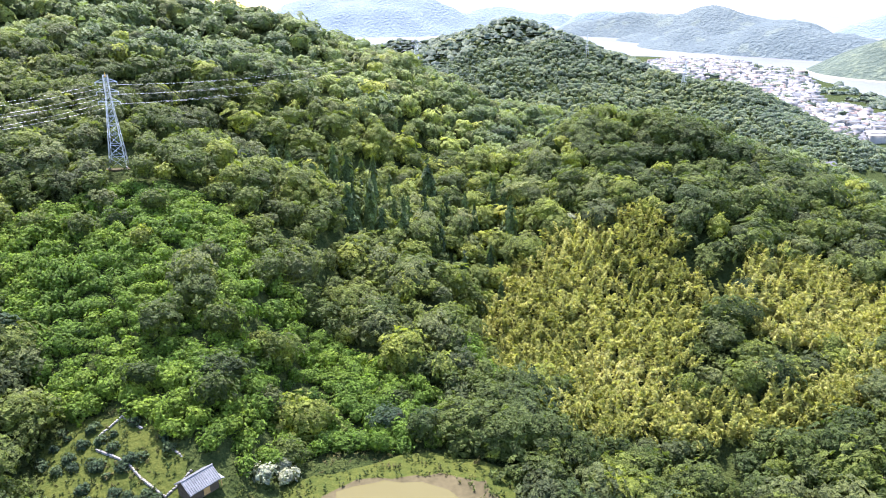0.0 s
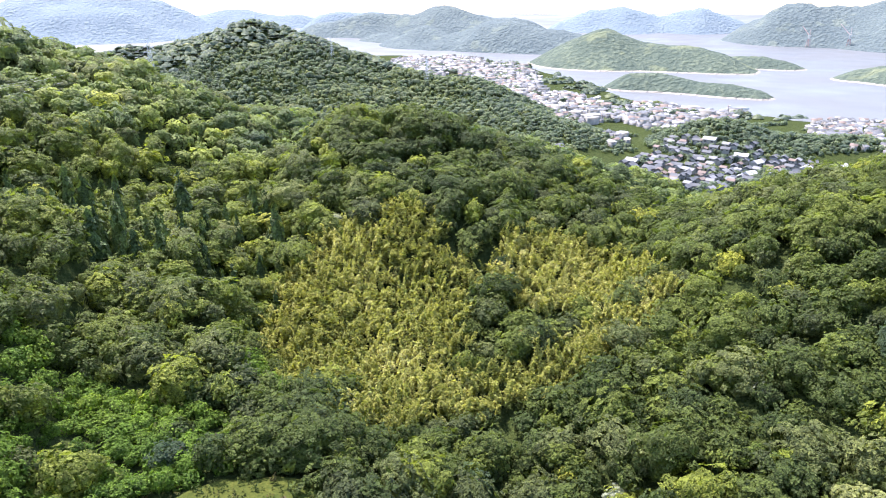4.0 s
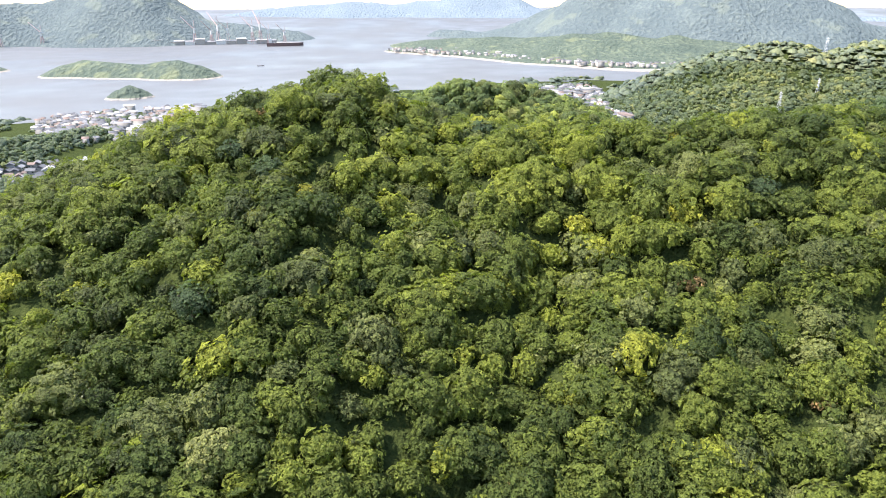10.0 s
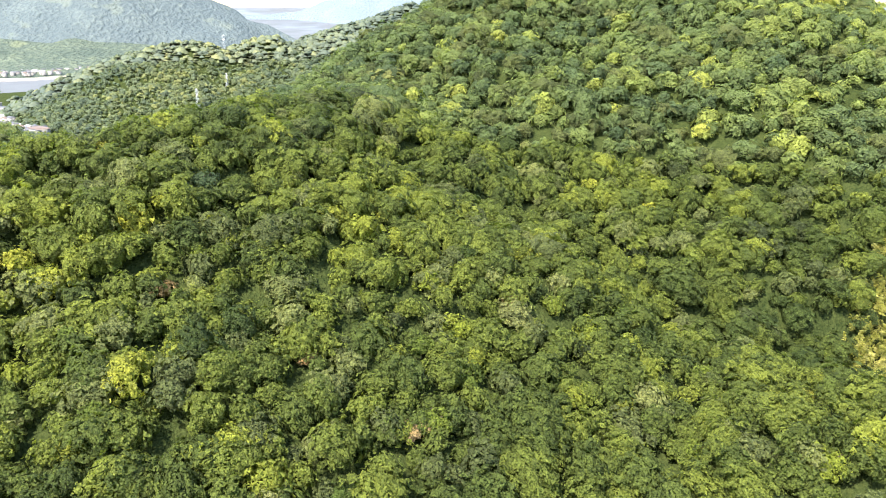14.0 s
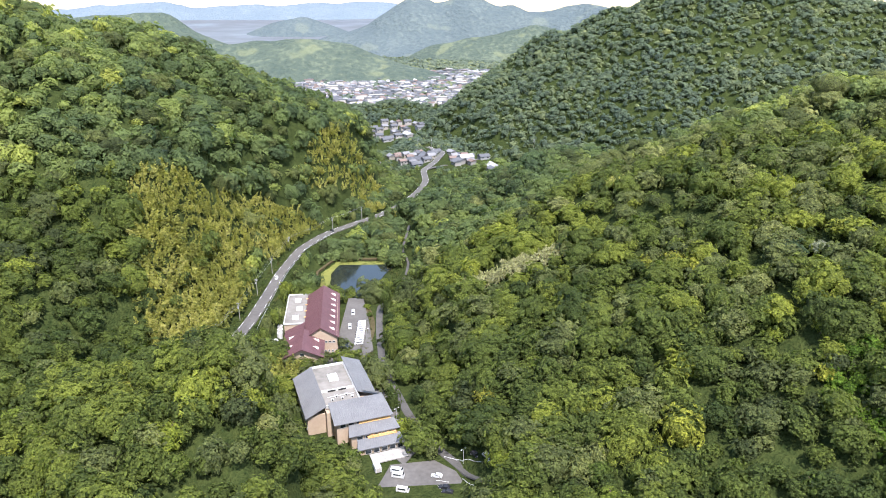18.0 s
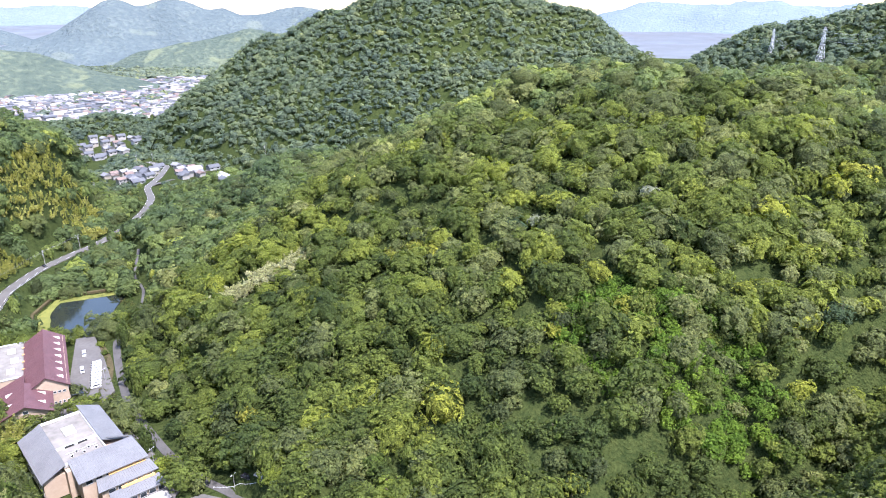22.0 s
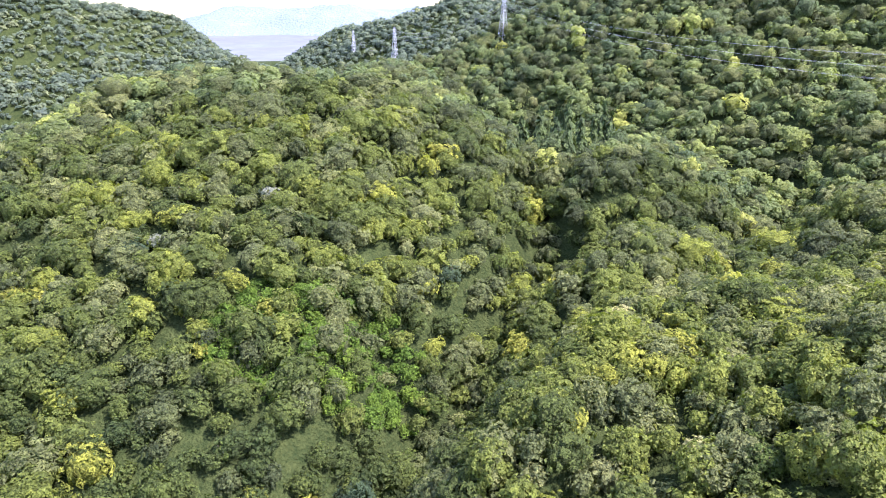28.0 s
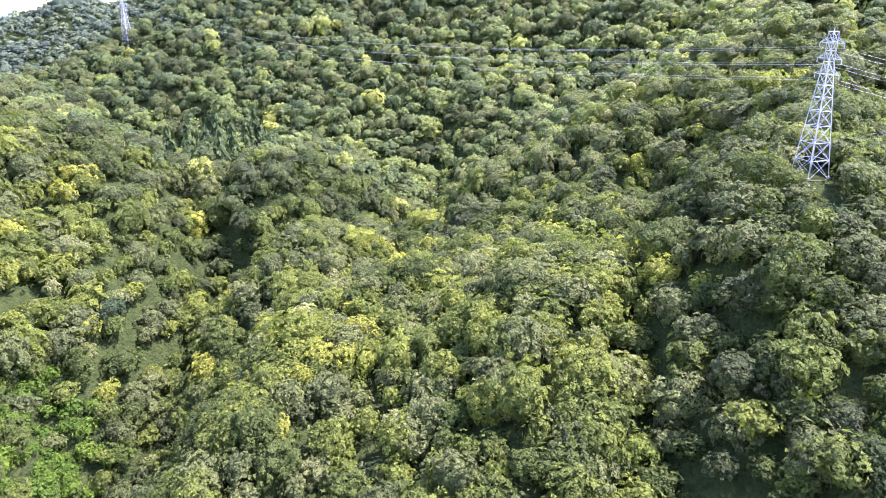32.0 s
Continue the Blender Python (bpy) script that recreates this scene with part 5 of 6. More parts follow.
# ---- pylons ----
def pylon(px, py, tall, turn, tip):
    """A steel lattice pylon with four legs, braces and three pairs of arms."""
    z = ground_z(px, py)
    py_ob = thing("pylon", pose(px, py, z - 0.5, 0, 0, turn), "tall grey steel lattice transmission pylon standing among trees", "pylon", "transmission pylons")
    foot, neck = tall * 0.085, tall * 0.022

    def corner(i, f):
        r = foot + (neck - foot) * min(1, f / 0.78) if f < 0.78 else neck
        sx, sy = ((1, 1), (-1, 1), (-1, -1), (1, -1))[i % 4]
        return Vector((sx * r, sy * r, f * tall))
    thick = 0.13
    for i in range(4):
        bm = bmesh.new()
        add_bar(bm, corner(i, 0), corner(i, 0.78), thick), add_bar(bm, corner(i, 0.78), corner(i, 0.97), thick * 0.8)
        part("leg", bm, STEEL, py_ob)
    levels = [0, 0.13, 0.25, 0.36, 0.46, 0.55, 0.63, 0.70, 0.78, 0.85, 0.91, 0.97]
    for a, b in zip(levels, levels[1:]):
        bars = [(corner(i, a), corner(i + 1, b), 0.06) for i in range(4)] + [(corner(i + 1, a), corner(i, b), 0.06) for i in range(4)] + [(corner(i, b), corner(i + 1, b), 0.08) for i in range(4)]
        if math.hypot(px, py) < 330:
            for p, q, r in bars:
                part("brace", bar(p, q, r, 3), STEEL, py_ob)
            continue
        bm = bmesh.new()
        for p, q, r in bars:
            add_bar(bm, p, q, r, 3)
        part("brace_panel", bm, STEEL, py_ob)
    ends = []
    for f in (0.70, 0.80, 0.90):
        for s in (-1, 1):
            reach = tall * 0.105
            e = Vector((s * reach, 0, f * tall))
            bm = bmesh.new()
            for c in (corner(0, f), corner(3, f)) if s > 0 else (corner(1, f), corner(2, f)):
                add_bar(bm, c, e, 0.09, 3)
                add_bar(bm, c + Vector((0, 0, tall * 0.035)), e, 0.07, 3)
            arm = part("crossarm", bm, STEEL, py_ob)
            part("insulator", bar(e, e - Vector((0, 0, tall * 0.03)), 0.14, 6), WHITE, arm)
            ends.append(py_ob.matrix_world @ (e - Vector((0, 0, tall * 0.03))))
    part("peak", bar((0, 0, tall * 0.95), (0, 0, tall), 0.35, 4, 0.05), tip, py_ob)
    for i in range(4):
        c = corner(i, 0)
        part("footing", box(c.x, c.y, 0.3, 0.9, 0.9, 0.8), CONCRETE, py_ob)
    return ends


YELLOW = surface("yellow_paint", (0.5, 0.28, 0.03), (0.65, 0.38, 0.06), 2)
P_WEST = pylon(-211.5, 91.2, 43, 20, STEEL)
P_NORTH = pylon(-129, 270, 37, 15, YELLOW)
P_FAR_NORTH = pylon(-23, 605, 40, 0, STEEL)
P_SOUTH = pylon(-650, -355, 46, 70, STEEL)
P_SOUTH_2 = pylon(-629, -478, 38, 70, STEEL)
P_SOUTH_3 = pylon(-640, -546, 28, 70, STEEL)
for k in range(6):
    wire([P_WEST[k], P_NORTH[k], P_FAR_NORTH[k]], 9, 0.024, "thin grey high-voltage line between pylons")
    wire([P_WEST[k], P_SOUTH[k], P_SOUTH_2[k], P_SOUTH_3[k]], 14, 0.024, "thin grey high-voltage line over the valley")
for px, py, tall in ((258, 1294, 38), (404, 1187, 40), (1148, -292, 32), (1228, -366, 24), (1380, -413, 34)):
    pylon(px, py, tall, 30, STEEL)
for px, py in ((-211.5, 91.2), (-129, 270)):
    z = ground_z(px, py)
    bare = pad("bare_earth", wavy([(px + 5.5 * math.cos(a), py + 5.5 * math.sin(a)) for a in np.linspace(0, 5.8, 12)], 4, 0.8, 6), z - 0.3, EARTH, "bare brown earth under the pylon", "earth", 3.5)


# ---- the orchard, its walls and the farm shed ----
def stone_wall(line, tall, wide, label):
    """A dry wall of single stones."""
    ob = thing("stone_wall", pose(line[0][0], line[0][1], 0), label, "wall", "orchard walls")
    inv = ob.matrix_world.inverted()
    r = random.Random(int(line[0][0] * 7))
    for p, q in zip(line, line[1:]):
        length = math.hypot(q[0] - p[0], q[1] - p[1])
        turn = math.degrees(math.atan2(q[1] - p[1], q[0] - p[0]))
        for row in range(2):
            s = r.uniform(0, 0.4)
            while s < length:
                w = r.uniform(0.5, 1.0)
                px, py = p[0] + (q[0] - p[0]) * s / length, p[1] + (q[1] - p[1]) * s / length
                c = inv @ Vector((px, py, ground_z(px, py) + tall * (0.25 + 0.5 * row)))
                bm = box(c.x, c.y, c.z, w, wide * r.uniform(0.8, 1.15), tall * 0.55, turn + r.uniform(-8, 8), 0.09)
                part("stone", bm, STONE, ob)
                s += w * r.uniform(0.95, 1.1)


stone_wall([(-87, 147), (-84.5, 150), (-82.5, 152.6)], 0.8, 0.5, "dark dry stone wall at the orchard's top")
stone_wall([(-82.5, 152.6), (-79, 150), (-75.6, 147.8)], 0.7, 0.5, "dry stone wall running down the orchard")
stone_wall([(-67.5, 142.5), (-63, 139.6)], 0.7, 0.5, "pale stone wall down the orchard's far side")
stone_wall([(-85.5, 143.4), (-76, 138.7), (-71, 134.3), (-63.7, 129.5)], 0.75, 0.55, "pale broken stone wall along the orchard")
stone_wall([(-63.7, 129.5), (-61, 133), (-59.5, 136)], 0.7, 0.5, "low stone wall behind the shed")
bm = bmesh.new()
bmesh.ops.create_grid(bm, x_segments=40, y_segments=30, size=1)
for v in bm.verts:
    px, py = -80 + 32 * v.co.x, 137 + 24 * v.co.y
    v.co = (px, py, ground_z(px, py) + 0.3)
bmesh.ops.delete(bm, geom=[v for v in bm.verts if not inside(np.array([v.co.x]), np.array([v.co.y]), CLEARINGS[1:2])[0]], context="VERTS")
tagged(part("orchard_grass", bm, GROVE), "mown pale grass under the orchard", "grass", kind="structure")

farm = thing("farm_shed", pose(-56.5, 131.5, ground_z(-56.5, 131.5) - 0.2, 0, 0, 52), "small old shed with grey tiled gable roof", "shed")
part("wall", box(0, 0, 1.5, 7.2, 5.2, 3.2), BARK, farm)
bm = bmesh.new()
g = [bm.verts.new(v) for v in ((-3.55, -2.6, 3.0), (-3.55, 2.6, 3.0), (-3.55, 0, 4.6), (3.55, -2.6, 3.0), (3.55, 2.6, 3.0), (3.55, 0, 4.6))]
bm.faces.new(g[:3]), bm.faces.new(g[3:]), bm.faces.new((g[0], g[3], g[5], g[2])), bm.faces.new((g[1], g[2], g[5], g[4]))
bmesh.ops.recalc_face_normals(bm, faces=bm.faces)
part("gable", bm, BARK, farm)
for s in (-1, 1):
    part("roof_slope", slab([(-4.1, s * 3.3, 2.75), (4.1, s * 3.3, 2.75), (4.1, 0, 4.95), (-4.1, 0, 4.95)], 0.2), TILE, farm)
    for k in range(16):
        part("tile_row", bar((-3.9 + k * 0.52, s * 3.3, 2.80), (-3.9 + k * 0.52, 0, 5.0), 0.09, 4), TILE, farm)
part("ridge_tiles", bar((-4.2, 0, 5.0), (4.2, 0, 5.0), 0.2, 6), TILE, farm)
for k in range(5):
    part("post", bar((4.4, -2.6 + k * 1.3, 0), (4.4, -2.6 + k * 1.3, 2.4), 0.08, 6), WOOD, farm)
part("lean_to_roof", slab([(3.4, -3.2, 2.9), (5.0, -3.2, 2.3), (5.0, 3.2, 2.3), (3.4, 3.2, 2.9)], 0.12), TILE, farm)
part("door", box(0.5, -2.63, 1.2, 1.6, 0.08, 2.0), WOOD, farm)


# ---- single trees ----
def tree_proto(name, pads, cards, radius, tall, trunk, material, label, category, group):
    """A tree: tapered trunk with limbs, and a crown of many leaf sprays."""
    v, q, t = crown(pads, 6, cards, 10, 0.085)
    tree = thing(name, pose(0, 0, -900), label, category, group)
    bm = bmesh.new()
    add_bar(bm, (0, 0, -1.2), (0.2, 0.1, trunk * 1.1), radius * 0.075, 7, radius * 0.05)
    for k in range(4):
        a = k * 1.7
        add_bar(bm, (0.2, 0.1, trunk), (radius * 0.45 * math.cos(a), radius * 0.45 * math.sin(a), trunk + radius * 0.5), radius * 0.04, 5, radius * 0.015)
    part("trunk", bm, BARK, tree)
    me = mesh_from("crown", v * (radius, radius, radius * tall) + (0, 0, trunk), [q, t], material, smooth=True)
    c = new("crown", me)
    c.parent = tree
    return tree


BLACKWOOD = foliage("deep_green_leaves", [(0.0, (0.032, 0.055, 0.030)), (1.0, (0.06, 0.09, 0.04))], by="object", gaps=1.7)
GOLDEN = foliage("yellow_green_leaves", [(0.0, (0.12, 0.15, 0.026)), (0.6, (0.165, 0.185, 0.03)), (1.0, (0.22, 0.22, 0.04))], by="object", gaps=1.7)
RUST = foliage("rusty_leaves", [(0.0, (0.16, 0.10, 0.04)), (1.0, (0.30, 0.22, 0.11))], by="object", gaps=1.7)
KINDS = [
    (tree_proto("tree", 56, 90, 5.6, 0.85, 2.8, TREE_LEAVES, "rounded green broadleaf tree on the wooded slope", "tree", "broadleaf trees"), 150),
    (tree_proto("tree", 56, 90, 6.6, 0.8, 3.0, TREE_LEAVES, "wide-crowned green broadleaf tree on the slope", "tree", "broadleaf trees"), 110),
    (tree_proto("tree", 56, 90, 5.0, 0.9, 3.0, GOLDEN, "bright yellow-green broadleaf tree among darker ones", "tree", "yellow-green trees"), 46),
    (tree_proto("tree", 56, 90, 4.6, 0.8, 2.6, RUST, "rust-tinged broadleaf tree on the slope", "tree", "rust-tinged trees"), 12),
    (tree_proto("tree", 56, 90, 7.5, 0.85, 3.2, BLACKWOOD, "large dark evergreen tree at the hollow", "tree", "dark evergreen trees"), 16),
    (tree_proto("tree", 56, 90, 4.6, 0.9, 2.6, PALE, "silvery pale-leaved tree on the slope", "tree", "silvery trees"), 10),
]
BUSH = tree_proto("citrus_bush", 40, 60, 2.1, 1.0, 0.5, BLACKWOOD, "round dark green citrus bush in the orchard", "bush", "orchard bushes")


def set_tree(proto, px, py, scale=1.0, sink=0.0):
    return copy_thing(proto, pose(px, py, ground_z(px, py) - sink, 0, 0, random.uniform(0, 360)) @ Matrix.Scale(scale, 4))


tr = np.random.default_rng(21)
cx, cy = scatter(120, 330, 17.0)
cz = height(cx, cy)
good = wooded(cx, cy, cz) & ~inside(cx, cy, BAMBOO_PATCHES) & ~inside(cx, cy, VINE_PATCHES) & ~((np.degrees(np.arctan2(cx, cy)) % 360 > 302) & (np.degrees(np.arctan2(cx, cy)) % 360 < 322))
cx, cy = cx[good], cy[good]
order = tr.permutation(len(cx))
at = 0
for proto, count in KINDS:
    for k in order[at:at + count]:
        set_tree(proto, cx[k], cy[k], tr.uniform(0.8, 1.25), -0.5)
    at += count
# trees that stand out by themselves
set_tree(KINDS[4][0], -15, 168, 0.9), set_tree(KINDS[4][0], -4, 170, 0.7), set_tree(KINDS[5][0], -44, 141, 0.8), set_tree(KINDS[5][0], -39, 144, 0.75), set_tree(KINDS[5][0], -41, 148, 0.7)
set_tree(KINDS[4][0], 76, 236, 0.7), set_tree(KINDS[4][0], 90, 228, 0.75), set_tree(KINDS[4][0], 62, 240, 0.6), set_tree(KINDS[4][0], 118, 250, 0.8)
for px, py, s in ((6.5, -254, 0.35), (4, -247, 0.38), (11, -268, 0.4), (22, -308, 0.42), (18, -296, 0.36), (46, -309, 0.5), (40, -312, 0.45), (27, -316, 0.36), (26, -371, 0.5), (24, -360, 0.42), (60, -291, 0.8),
                  (66, -290, 0.9), (20, -400, 0.5), (33, -389, 0.4), (56, -303, 0.4)):
    set_tree(KINDS[0][0], px, py, s)
for k in range(60):
    u, w = tr.uniform(0, 1), tr.uniform(0, 1)
    px, py = -100 + 42 * u, 118 + 34 * w
    if inside(np.array([px]), np.array([py]), CLEARINGS[1:2])[0]:
        set_tree(BUSH, px, py, tr.uniform(0.7, 1.2))
for proto in [k for k, _ in KINDS] + [BUSH]:
    for o in list(proto.children):
        bpy.data.objects.remove(o)
    bpy.data.objects.remove(proto)

# reeds on the far slope, and grass round the pond
n = 170
u, w = tr.uniform(-1, 1, n), tr.normal(size=n) * 0.35
s, c = math.sin(radians(100)), math.cos(radians(100))
rx, ry = -52 + u * 26 * s + w * 9 * c, -331 + u * 26 * c - w * 9 * s
plant("reed_bed", bamboos, rx, ry, height(rx, ry), np.full(n, 2.6), np.full(n, 3.4), tr.uniform(0, 1, n), REEDS, "pale feathery reeds on a cleared strip", "reeds")
TUFT = foliage("grass_blades", [(0.0, (0.045, 0.08, 0.016)), (0.6, (0.095, 0.125, 0.024)), (1.0, (0.135, 0.118, 0.04))], grain=2, glow=0.15, lit=1.1)
gx, gy = scatter(80, 480, 2.6)
spot = inside(gx, gy, [(-14, 136, 36, 22, 95), (-78, 137, 28, 16, 128), (34, -425, 38, 30, 175), (24, -350, 40, 7, 178)]) | (near_line(gx, gy, ROAD, 8) & (gy > -480))
for line in (ROAD, LANE):
    spot &= ~near_line(gx, gy, line, 4.3)
spot &= ~inside(gx, gy, [(-12, 130, 21, 17, 95), (34, -424, 27, 22, 175), (-57, 132, 7, 6, 60), (34, -345, 40, 8, 178), (53, -335, 38, 13, 180)])
gx, gy = gx[spot], gy[spot]
gz = np.maximum(height(gx, gy), np.where((gy > 100) & (np.abs(gx + 12) < 36) & (np.abs(gy - 131) < 24), 54.7, -100))
gs = rng.uniform(0.5, 1.2, len(gx))
plant("rough_grass", tufts, gx, gy, gz, gs * 1.1, gs * 0.8, np.clip(value_noise(gx, gy, 9, 14) + rng.normal(scale=0.2, size=len(gx)), 0, 1), TUFT, "rough tufted grass on banks and verges", "grass")


# ---- the towns ----
ROOFS = [surface("dark_tile_roof", (0.055, 0.058, 0.066), (0.11, 0.113, 0.12), 0.4), surface("pale_roof", (0.12, 0.12, 0.128), (0.20, 0.20, 0.205), 0.4),
         surface("brown_roof", (0.11, 0.08, 0.068), (0.18, 0.135, 0.115), 0.4), surface("white_roof", (0.24, 0.24, 0.24), (0.36, 0.36, 0.36), 0.4)]
FACES = [WALLS, surface("cream_wall", (0.22, 0.20, 0.165), (0.31, 0.285, 0.24), 0.6), surface("grey_wall", (0.20, 0.20, 0.20), (0.28, 0.28, 0.275), 0.6)]


def house_proto(w, d, h, roof, face, label):
    """A small house: walls, gable roof with eaves, windows and door."""
    ho = thing("house", pose(0, 0, -900), label, "house", "town houses")
    part("wall", hull(bmesh.new(), [(-w / 2, -d / 2, -1.5), (w / 2, -d / 2, -1.5), (w / 2, d / 2, -1.5), (-w / 2, d / 2, -1.5)], h + 1.5), face, ho)
    rise = d * 0.28
    bm = bmesh.new()
    e = 0.7
    v = [bm.verts.new(c) for c in ((-w / 2 - e, -d / 2 - e, h - 0.3), (w / 2 + e, -d / 2 - e, h - 0.3), (w / 2 + e, 0, h + rise), (-w / 2 - e, 0, h + rise),
                                   (w / 2 + e, d / 2 + e, h - 0.3), (-w / 2 - e, d / 2 + e, h - 0.3))]
    for f in ((0, 1, 2, 3), (3, 2, 4, 5), (0, 3, 5), (1, 4, 2), (0, 5, 4, 1)):
        bm.faces.new([v[i] for i in f])
    bmesh.ops.recalc_face_normals(bm, faces=bm.faces)
    part("roof", bm, roof, ho)
    for s in (-1, 1):
        for k in (-0.28, 0.28):
            part("window", box(k * w, s * (d / 2 + 0.02), h * 0.62, w * 0.22, 0.08, h * 0.24), GLASS, ho)
    part("door", box(0, -d / 2 - 0.02, 1.0, 1.4, 0.08, 2.0), BARK, ho)
    return ho


HOUSES = [house_proto(11, 8, 5.4, ROOFS[0], FACES[0], "white two-storey house with dark tiled roof"), house_proto(9, 8, 5.2, ROOFS[1], FACES[1], "cream house with pale grey roof"),
          house_proto(13, 9, 4.2, ROOFS[0], FACES[2], "low grey house with dark tiled roof"), house_proto(8, 7, 5.6, ROOFS[2], FACES[0], "small white house with brown roof"),
          house_proto(16, 11, 7.0, ROOFS[3], FACES[0], "large white block with pale roof")]
TOWNS = [(585, 700, 130, 80, 60), (700, 650, 70, 40, 120), (-36, -838, 58, 48, 100), (22, -1060, 44, 32, 90), (-79, -703, 14, 8, 60)]
hx, hy = scatter(600, 1120, 14.5)
hz = height(hx, hy)
ok = inside(hx, hy, TOWNS) & ((hz < PLAIN + 22) | inside(hx, hy, VILLAGES)) & ~near_line(hx, hy, ROAD, 9)
hx, hy, hz = hx[ok], hy[ok], hz[ok]
keep = tr.permutation(len(hx))[:280]
for k in keep:
    copy_thing(HOUSES[int(tr.choice(5, p=(0.34, 0.24, 0.22, 0.15, 0.05)))], pose(hx[k], hy[k], hz[k], 0, 0, tr.choice((0, 90)) + tr.uniform(-14, 14) + 25))
for proto in HOUSES:
    for o in list(proto.children):
        bpy.data.objects.remove(o)
    bpy.data.objects.remove(proto)


def far_town(x, y, z, name, label):
    """Houses too many and far to count: walls and gable roofs in one mesh each."""
    n = len(x)
    w, d, h = tr.uniform(7, 14, n), tr.uniform(6, 10, n), tr.uniform(4, 7.5, n)
    big = tr.uniform(size=n) > 0.94
    w, d, h = np.where(big, w * 2.2, w), np.where(big, d * 1.8, d), np.where(big, h * 1.8, h)
    a = tr.uniform(-0.3, 0.3, n) + tr.choice((0.4, 0.4 + math.pi / 2), n)
    ca, sa = np.cos(a)[:, None], np.sin(a)[:, None]
    ux = np.array([-1, 1, 1, -1]) / 2
    uy = np.array([-1, -1, 1, 1]) / 2

    def at(u, v, zz, e=1.0):
        px, py = u[None] * w[:, None] * e, v[None] * d[:, None] * e
        return np.stack([x[:, None] + px * ca - py * sa, y[:, None] + px * sa + py * ca, np.broadcast_to(zz[:, None], px.shape)], -1)
    walls = np.concatenate([at(ux, uy, z - 2), at(ux, uy, z + h)], 1)
    base = (np.arange(n) * 8)[:, None, None]
    f = np.array([[0, 1, 5, 4], [1, 2, 6, 5], [2, 3, 7, 6], [3, 0, 4, 7], [4, 5, 6, 7]])[None] + base
    tagged(new(name, mesh_from(name, walls.reshape(-1, 3), f.reshape(-1, 4), WALLS)), label, "houses", kind="stuff")
    tops = np.concatenate([at(ux, uy, z + h, 1.14), at(np.array([-0.5, 0.5]), np.array([0.0, 0.0]), z + h + np.where(big, 0.4, d * 0.3), 1.14)], 1)
    base6 = (np.arange(n) * 6)[:, None, None]
    q = np.array([[0, 1, 5, 4], [2, 3, 4, 5]])[None] + base6
    t = np.array([[0, 4, 3], [1, 2, 5]])[None] + base6
    pick = tr.choice(4, n, p=(0.42, 0.22, 0.14, 0.22))
    for k in range(4):
        s = pick == k
        if s.any():
            m = int(s.sum())
            shift = (np.arange(m) * 6)[:, None, None]
            qq = (np.array([[0, 1, 5, 4], [2, 3, 4, 5]])[None] + shift).reshape(-1, 4)
            tt = (np.array([[0, 4, 3], [1, 2, 5]])[None] + shift).reshape(-1, 3)
            tagged(new("far_roofs", mesh_from("far_roofs", tops[s].reshape(-1, 3), [qq, tt], ROOFS[k])), "many small roofs of the distant town", "roofs", kind="stuff")


FAR_TOWNS = [(690, 1560, 210, 110, 10), (640, 2050, 260, 120, 15), (765, 2330, 220, 90, 20), (570, 880, 60, 40, 60), (520, 1000, 190, 90, 25), (640, 1230, 260, 150, 30), (860, 1080, 180, 110, 50), (800, 1700, 480, 90, 24), (1010, 800, 200, 80, 50), (1120, 700, 140, 60, 40), (900, 2250, 420, 70, 20),
             (1310, -50, 170, 60, 100), (1500, 40, 160, 70, 95), (1180, -190, 60, 30, 100), (120, -1440, 150, 90, 80), (30, -1640, 270, 250, 90), (-160, -1900, 160, 130, 100)]
fx, fy = scatter(900, 2700, 14.0)
fz = height(fx, fy)
ok = inside(fx, fy, FAR_TOWNS) & (fz < PLAIN + 9) & (fz > PLAIN - 3) & (tr.uniform(size=len(fx)) < 0.86)
far_town(fx[ok], fy[ok], fz[ok], "far_houses", "crowded pale houses of the harbour town")


# houses along the coast across the bay
COAST = [(2600, 660), (2470, 330), (2235, 45), (2140, -130), (2190, -240)]
kx, ky = scatter(2050, 2720, 17.0)
on = near_line(kx, ky, COAST, 75) & (tr.uniform(size=len(kx)) < 0.5)
kx, ky = kx[on], ky[on]
far_town(kx, ky, np.full(len(kx), -32.0), "coast_houses", "pale houses along the coast across the bay")


# ---- shipyard and boats ----
def crane(px, py, tall, turn):
    z = float(sea_level(np.hypot(px, py))) + 2
    cr = thing("harbour_crane", pose(px, py, z, 0, 0, turn), "tall red and white shipyard crane on the quay", "crane", "shipyard cranes")
    for sx in (-1, 1):
        for sy in (-1, 1):
            part("leg", bar((sx * 6, sy * 6, 0), (sx * 3, sy * 3, tall * 0.45), 1.1), RED, cr)
    part("tower", box(0, 0, tall * 0.55, 6, 6, tall * 0.22), WHITE, cr)
    part("cab", box(0, -4, tall * 0.62, 7, 6, 5), WHITE, cr)
    jib = bmesh.new()
    for s in (-1, 1):
        add_bar(jib, (s * 2, 0, tall * 0.62), (s * 0.5, tall * 0.5, tall * 1.12), 0.9)
    for k in range(7):
        f = k / 7
        add_bar(jib, (-2 + 1.5 * f, tall * 0.5 * f, tall * (0.62 + 0.5 * f)), (2 - 1.5 * f, tall * 0.5 * (f + 0.14), tall * (0.62 + 0.5 * (f + 0.14))), 0.5)
    part("jib", jib, RED, cr)
    part("mast", bar((0, -2, tall * 0.62), (0, -2, tall * 0.98), 0.9), RED, cr)


def polar(az, d):
    return d * math.sin(radians(az)), d * math.cos(radians(az))


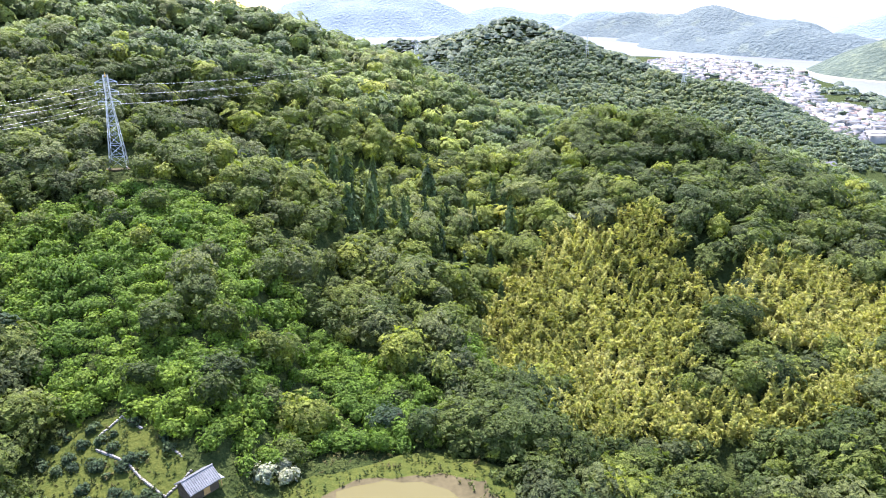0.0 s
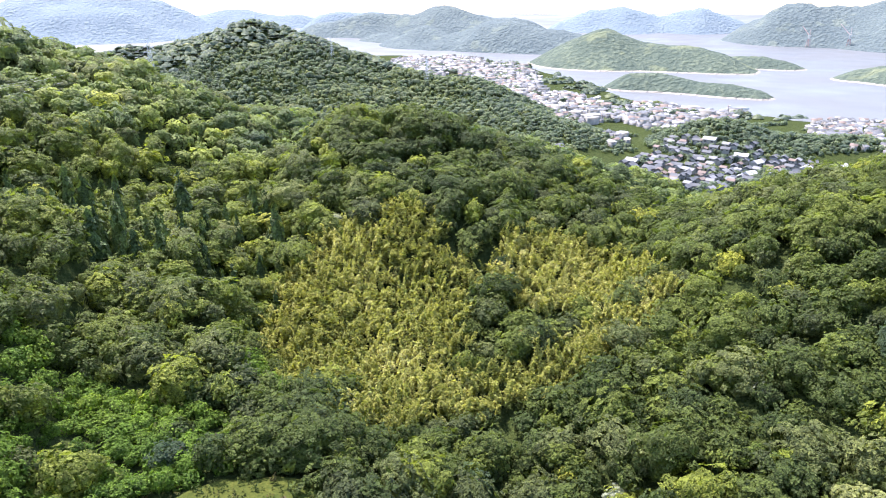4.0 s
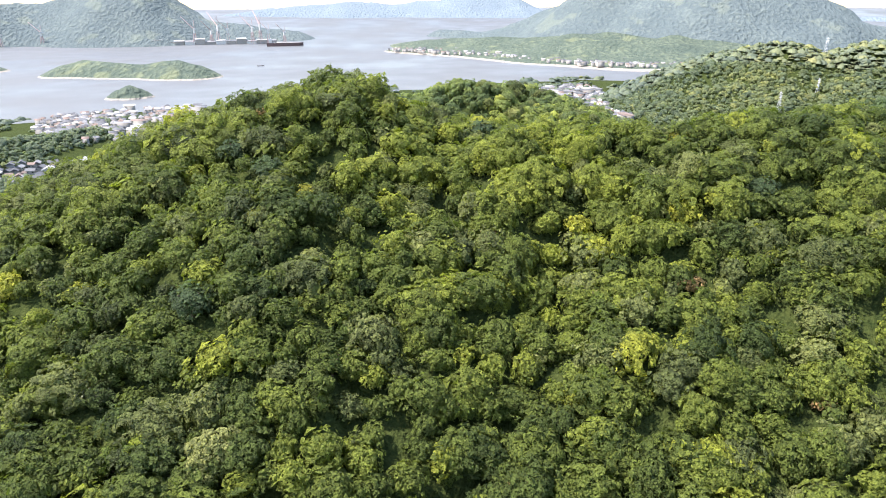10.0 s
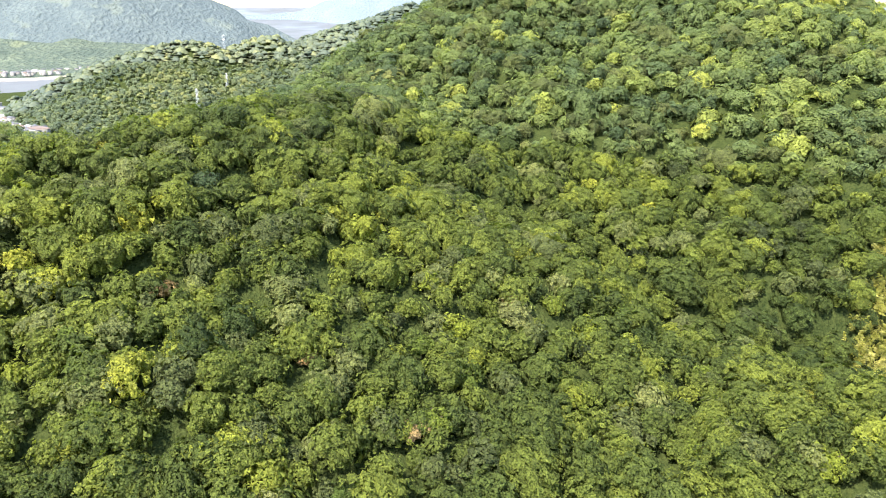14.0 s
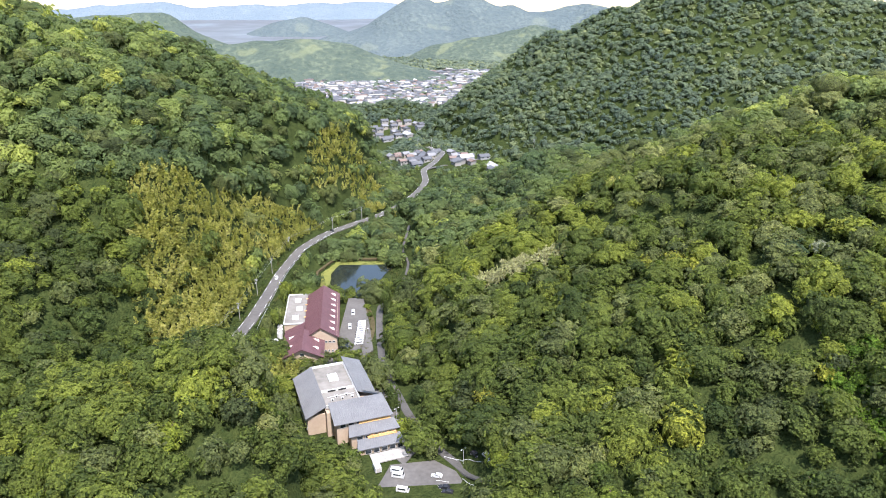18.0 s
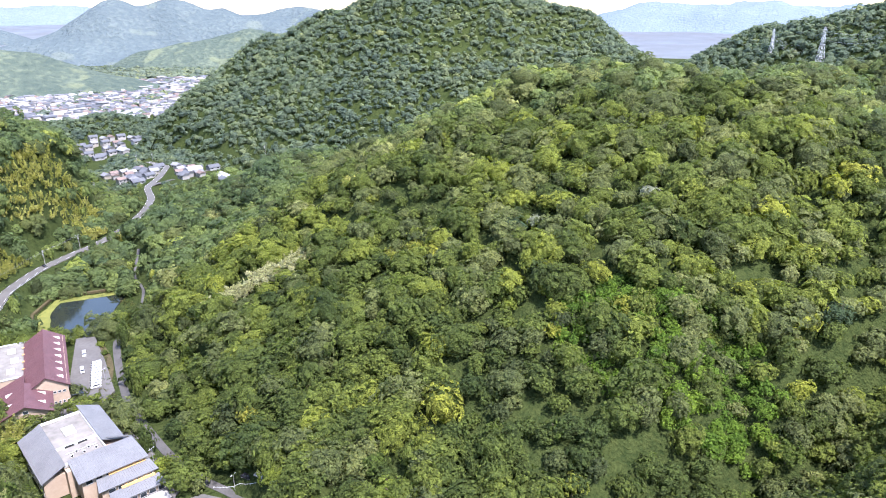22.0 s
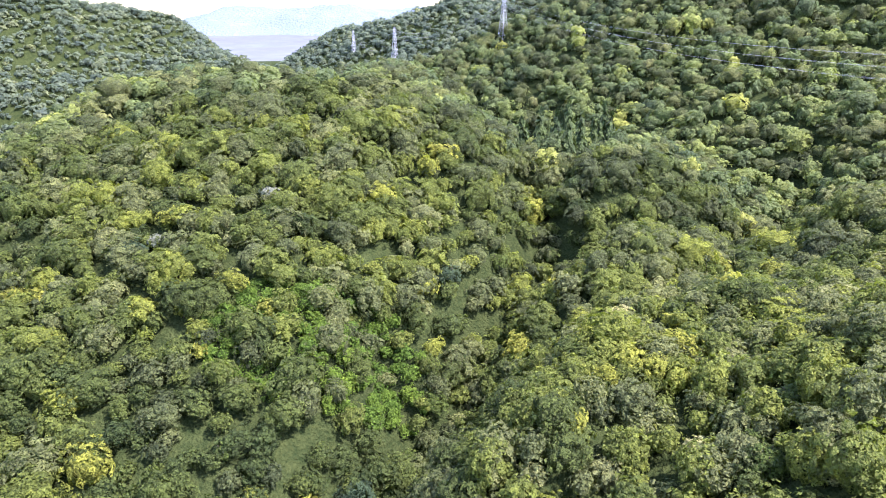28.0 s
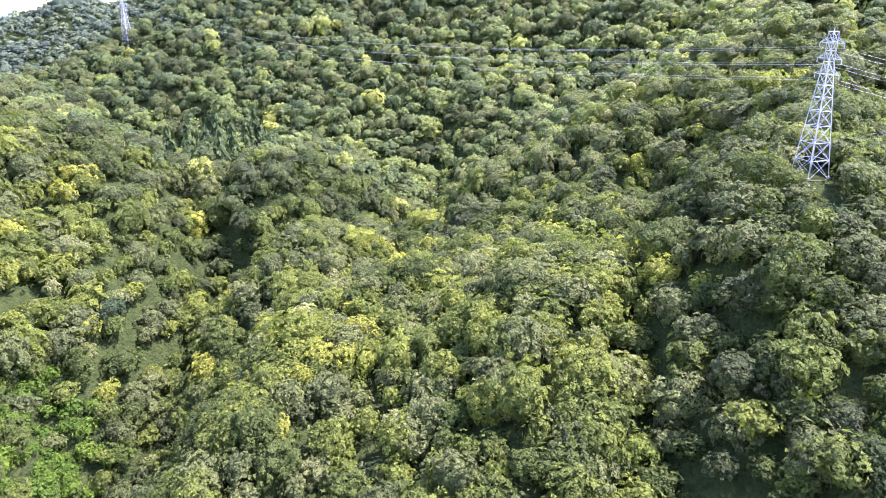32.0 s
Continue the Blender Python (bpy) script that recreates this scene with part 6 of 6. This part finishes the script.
for az, d, tall, turn in ((59.6, 3080, 95, 10), (60.8, 3090, 80, 60), (61.3, 3080, 110, -20), (62.0, 3080, 90, 30), (63.8, 3060, 100, 0), (64.4, 3060, 115, -40), (65.0, 3050, 85, 20), (66.2, 3040, 70, 50),
                          (49.5, 3200, 80, 20), (47.0, 3220, 70, 10)):
    crane(*polar(az, d), tall, turn)
for k, az in enumerate(np.arange(56.2, 65.5, 0.75)):
    px, py = polar(az, 3100 - k * 3)
    z = float(sea_level(np.hypot(px, py)))
    sh = thing("shipyard_shed", pose(px, py, z, 0, 0, -az + 4), "long pale shipyard shed on the quay", "shed", "shipyard sheds")
    tall = (14, 22, 12, 16)[k % 4]
    part("wall", box(0, 0, tall / 2 - 1, 38, 26, tall), (WALLS, WHITE, CONCRETE)[k % 3], sh)
    part("roof", slab([(-20, -14, tall - 1), (20, -14, tall - 1), (20, 14, tall + 2), (-20, 14, tall + 2)], 0.8), ROOFS[(k % 2) * 2 + 1], sh)


def ship(px, py, turn, length, hull_paint, name, label):
    z = float(sea_level(np.hypot(px, py)))
    sp = thing(name, pose(px, py, z, 0, 0, turn), label, "ship")
    w, h = length * 0.15, length * 0.085
    bm = bmesh.new()
    pts = [(-length / 2, -w / 2), (length * 0.36, -w / 2), (length / 2, 0), (length * 0.36, w / 2), (-length / 2, w / 2)]
    hull(bm, [(a * 0.96, b * 0.9, -1.0) for a, b in pts], h + 1)
    part("hull", bm, hull_paint, sp)
    part("deck", hull(bmesh.new(), [(a * 0.94, b * 0.84, h) for a, b in pts], 0.4), CONCRETE, sp)
    part("bridge", box(-length * 0.38, 0, h + length * 0.05, length * 0.08, w * 0.8, length * 0.10), WHITE, sp)
    part("funnel", box(-length * 0.44, 0, h + length * 0.06, length * 0.03, w * 0.25, length * 0.12), RED, sp)


HULL = surface("rust_brown_hull", (0.07, 0.05, 0.05), (0.14, 0.09, 0.085), 0.05)
ship(*polar(66.2, 2960), -66, 150, HULL, "cargo_ship", "long dark cargo ship moored at the shipyard")
ship(*polar(64.2, 2250), -40, 22, HULL, "tug_boat", "small dark boat out on the calm water")
ship(*polar(43.0, 1500), -20, 45, WHITE, "ferry", "small white ferry in the channel")
ship(*polar(29.0, 2000), 60, 40, WHITE, "ferry", "small white ferry near the quay")
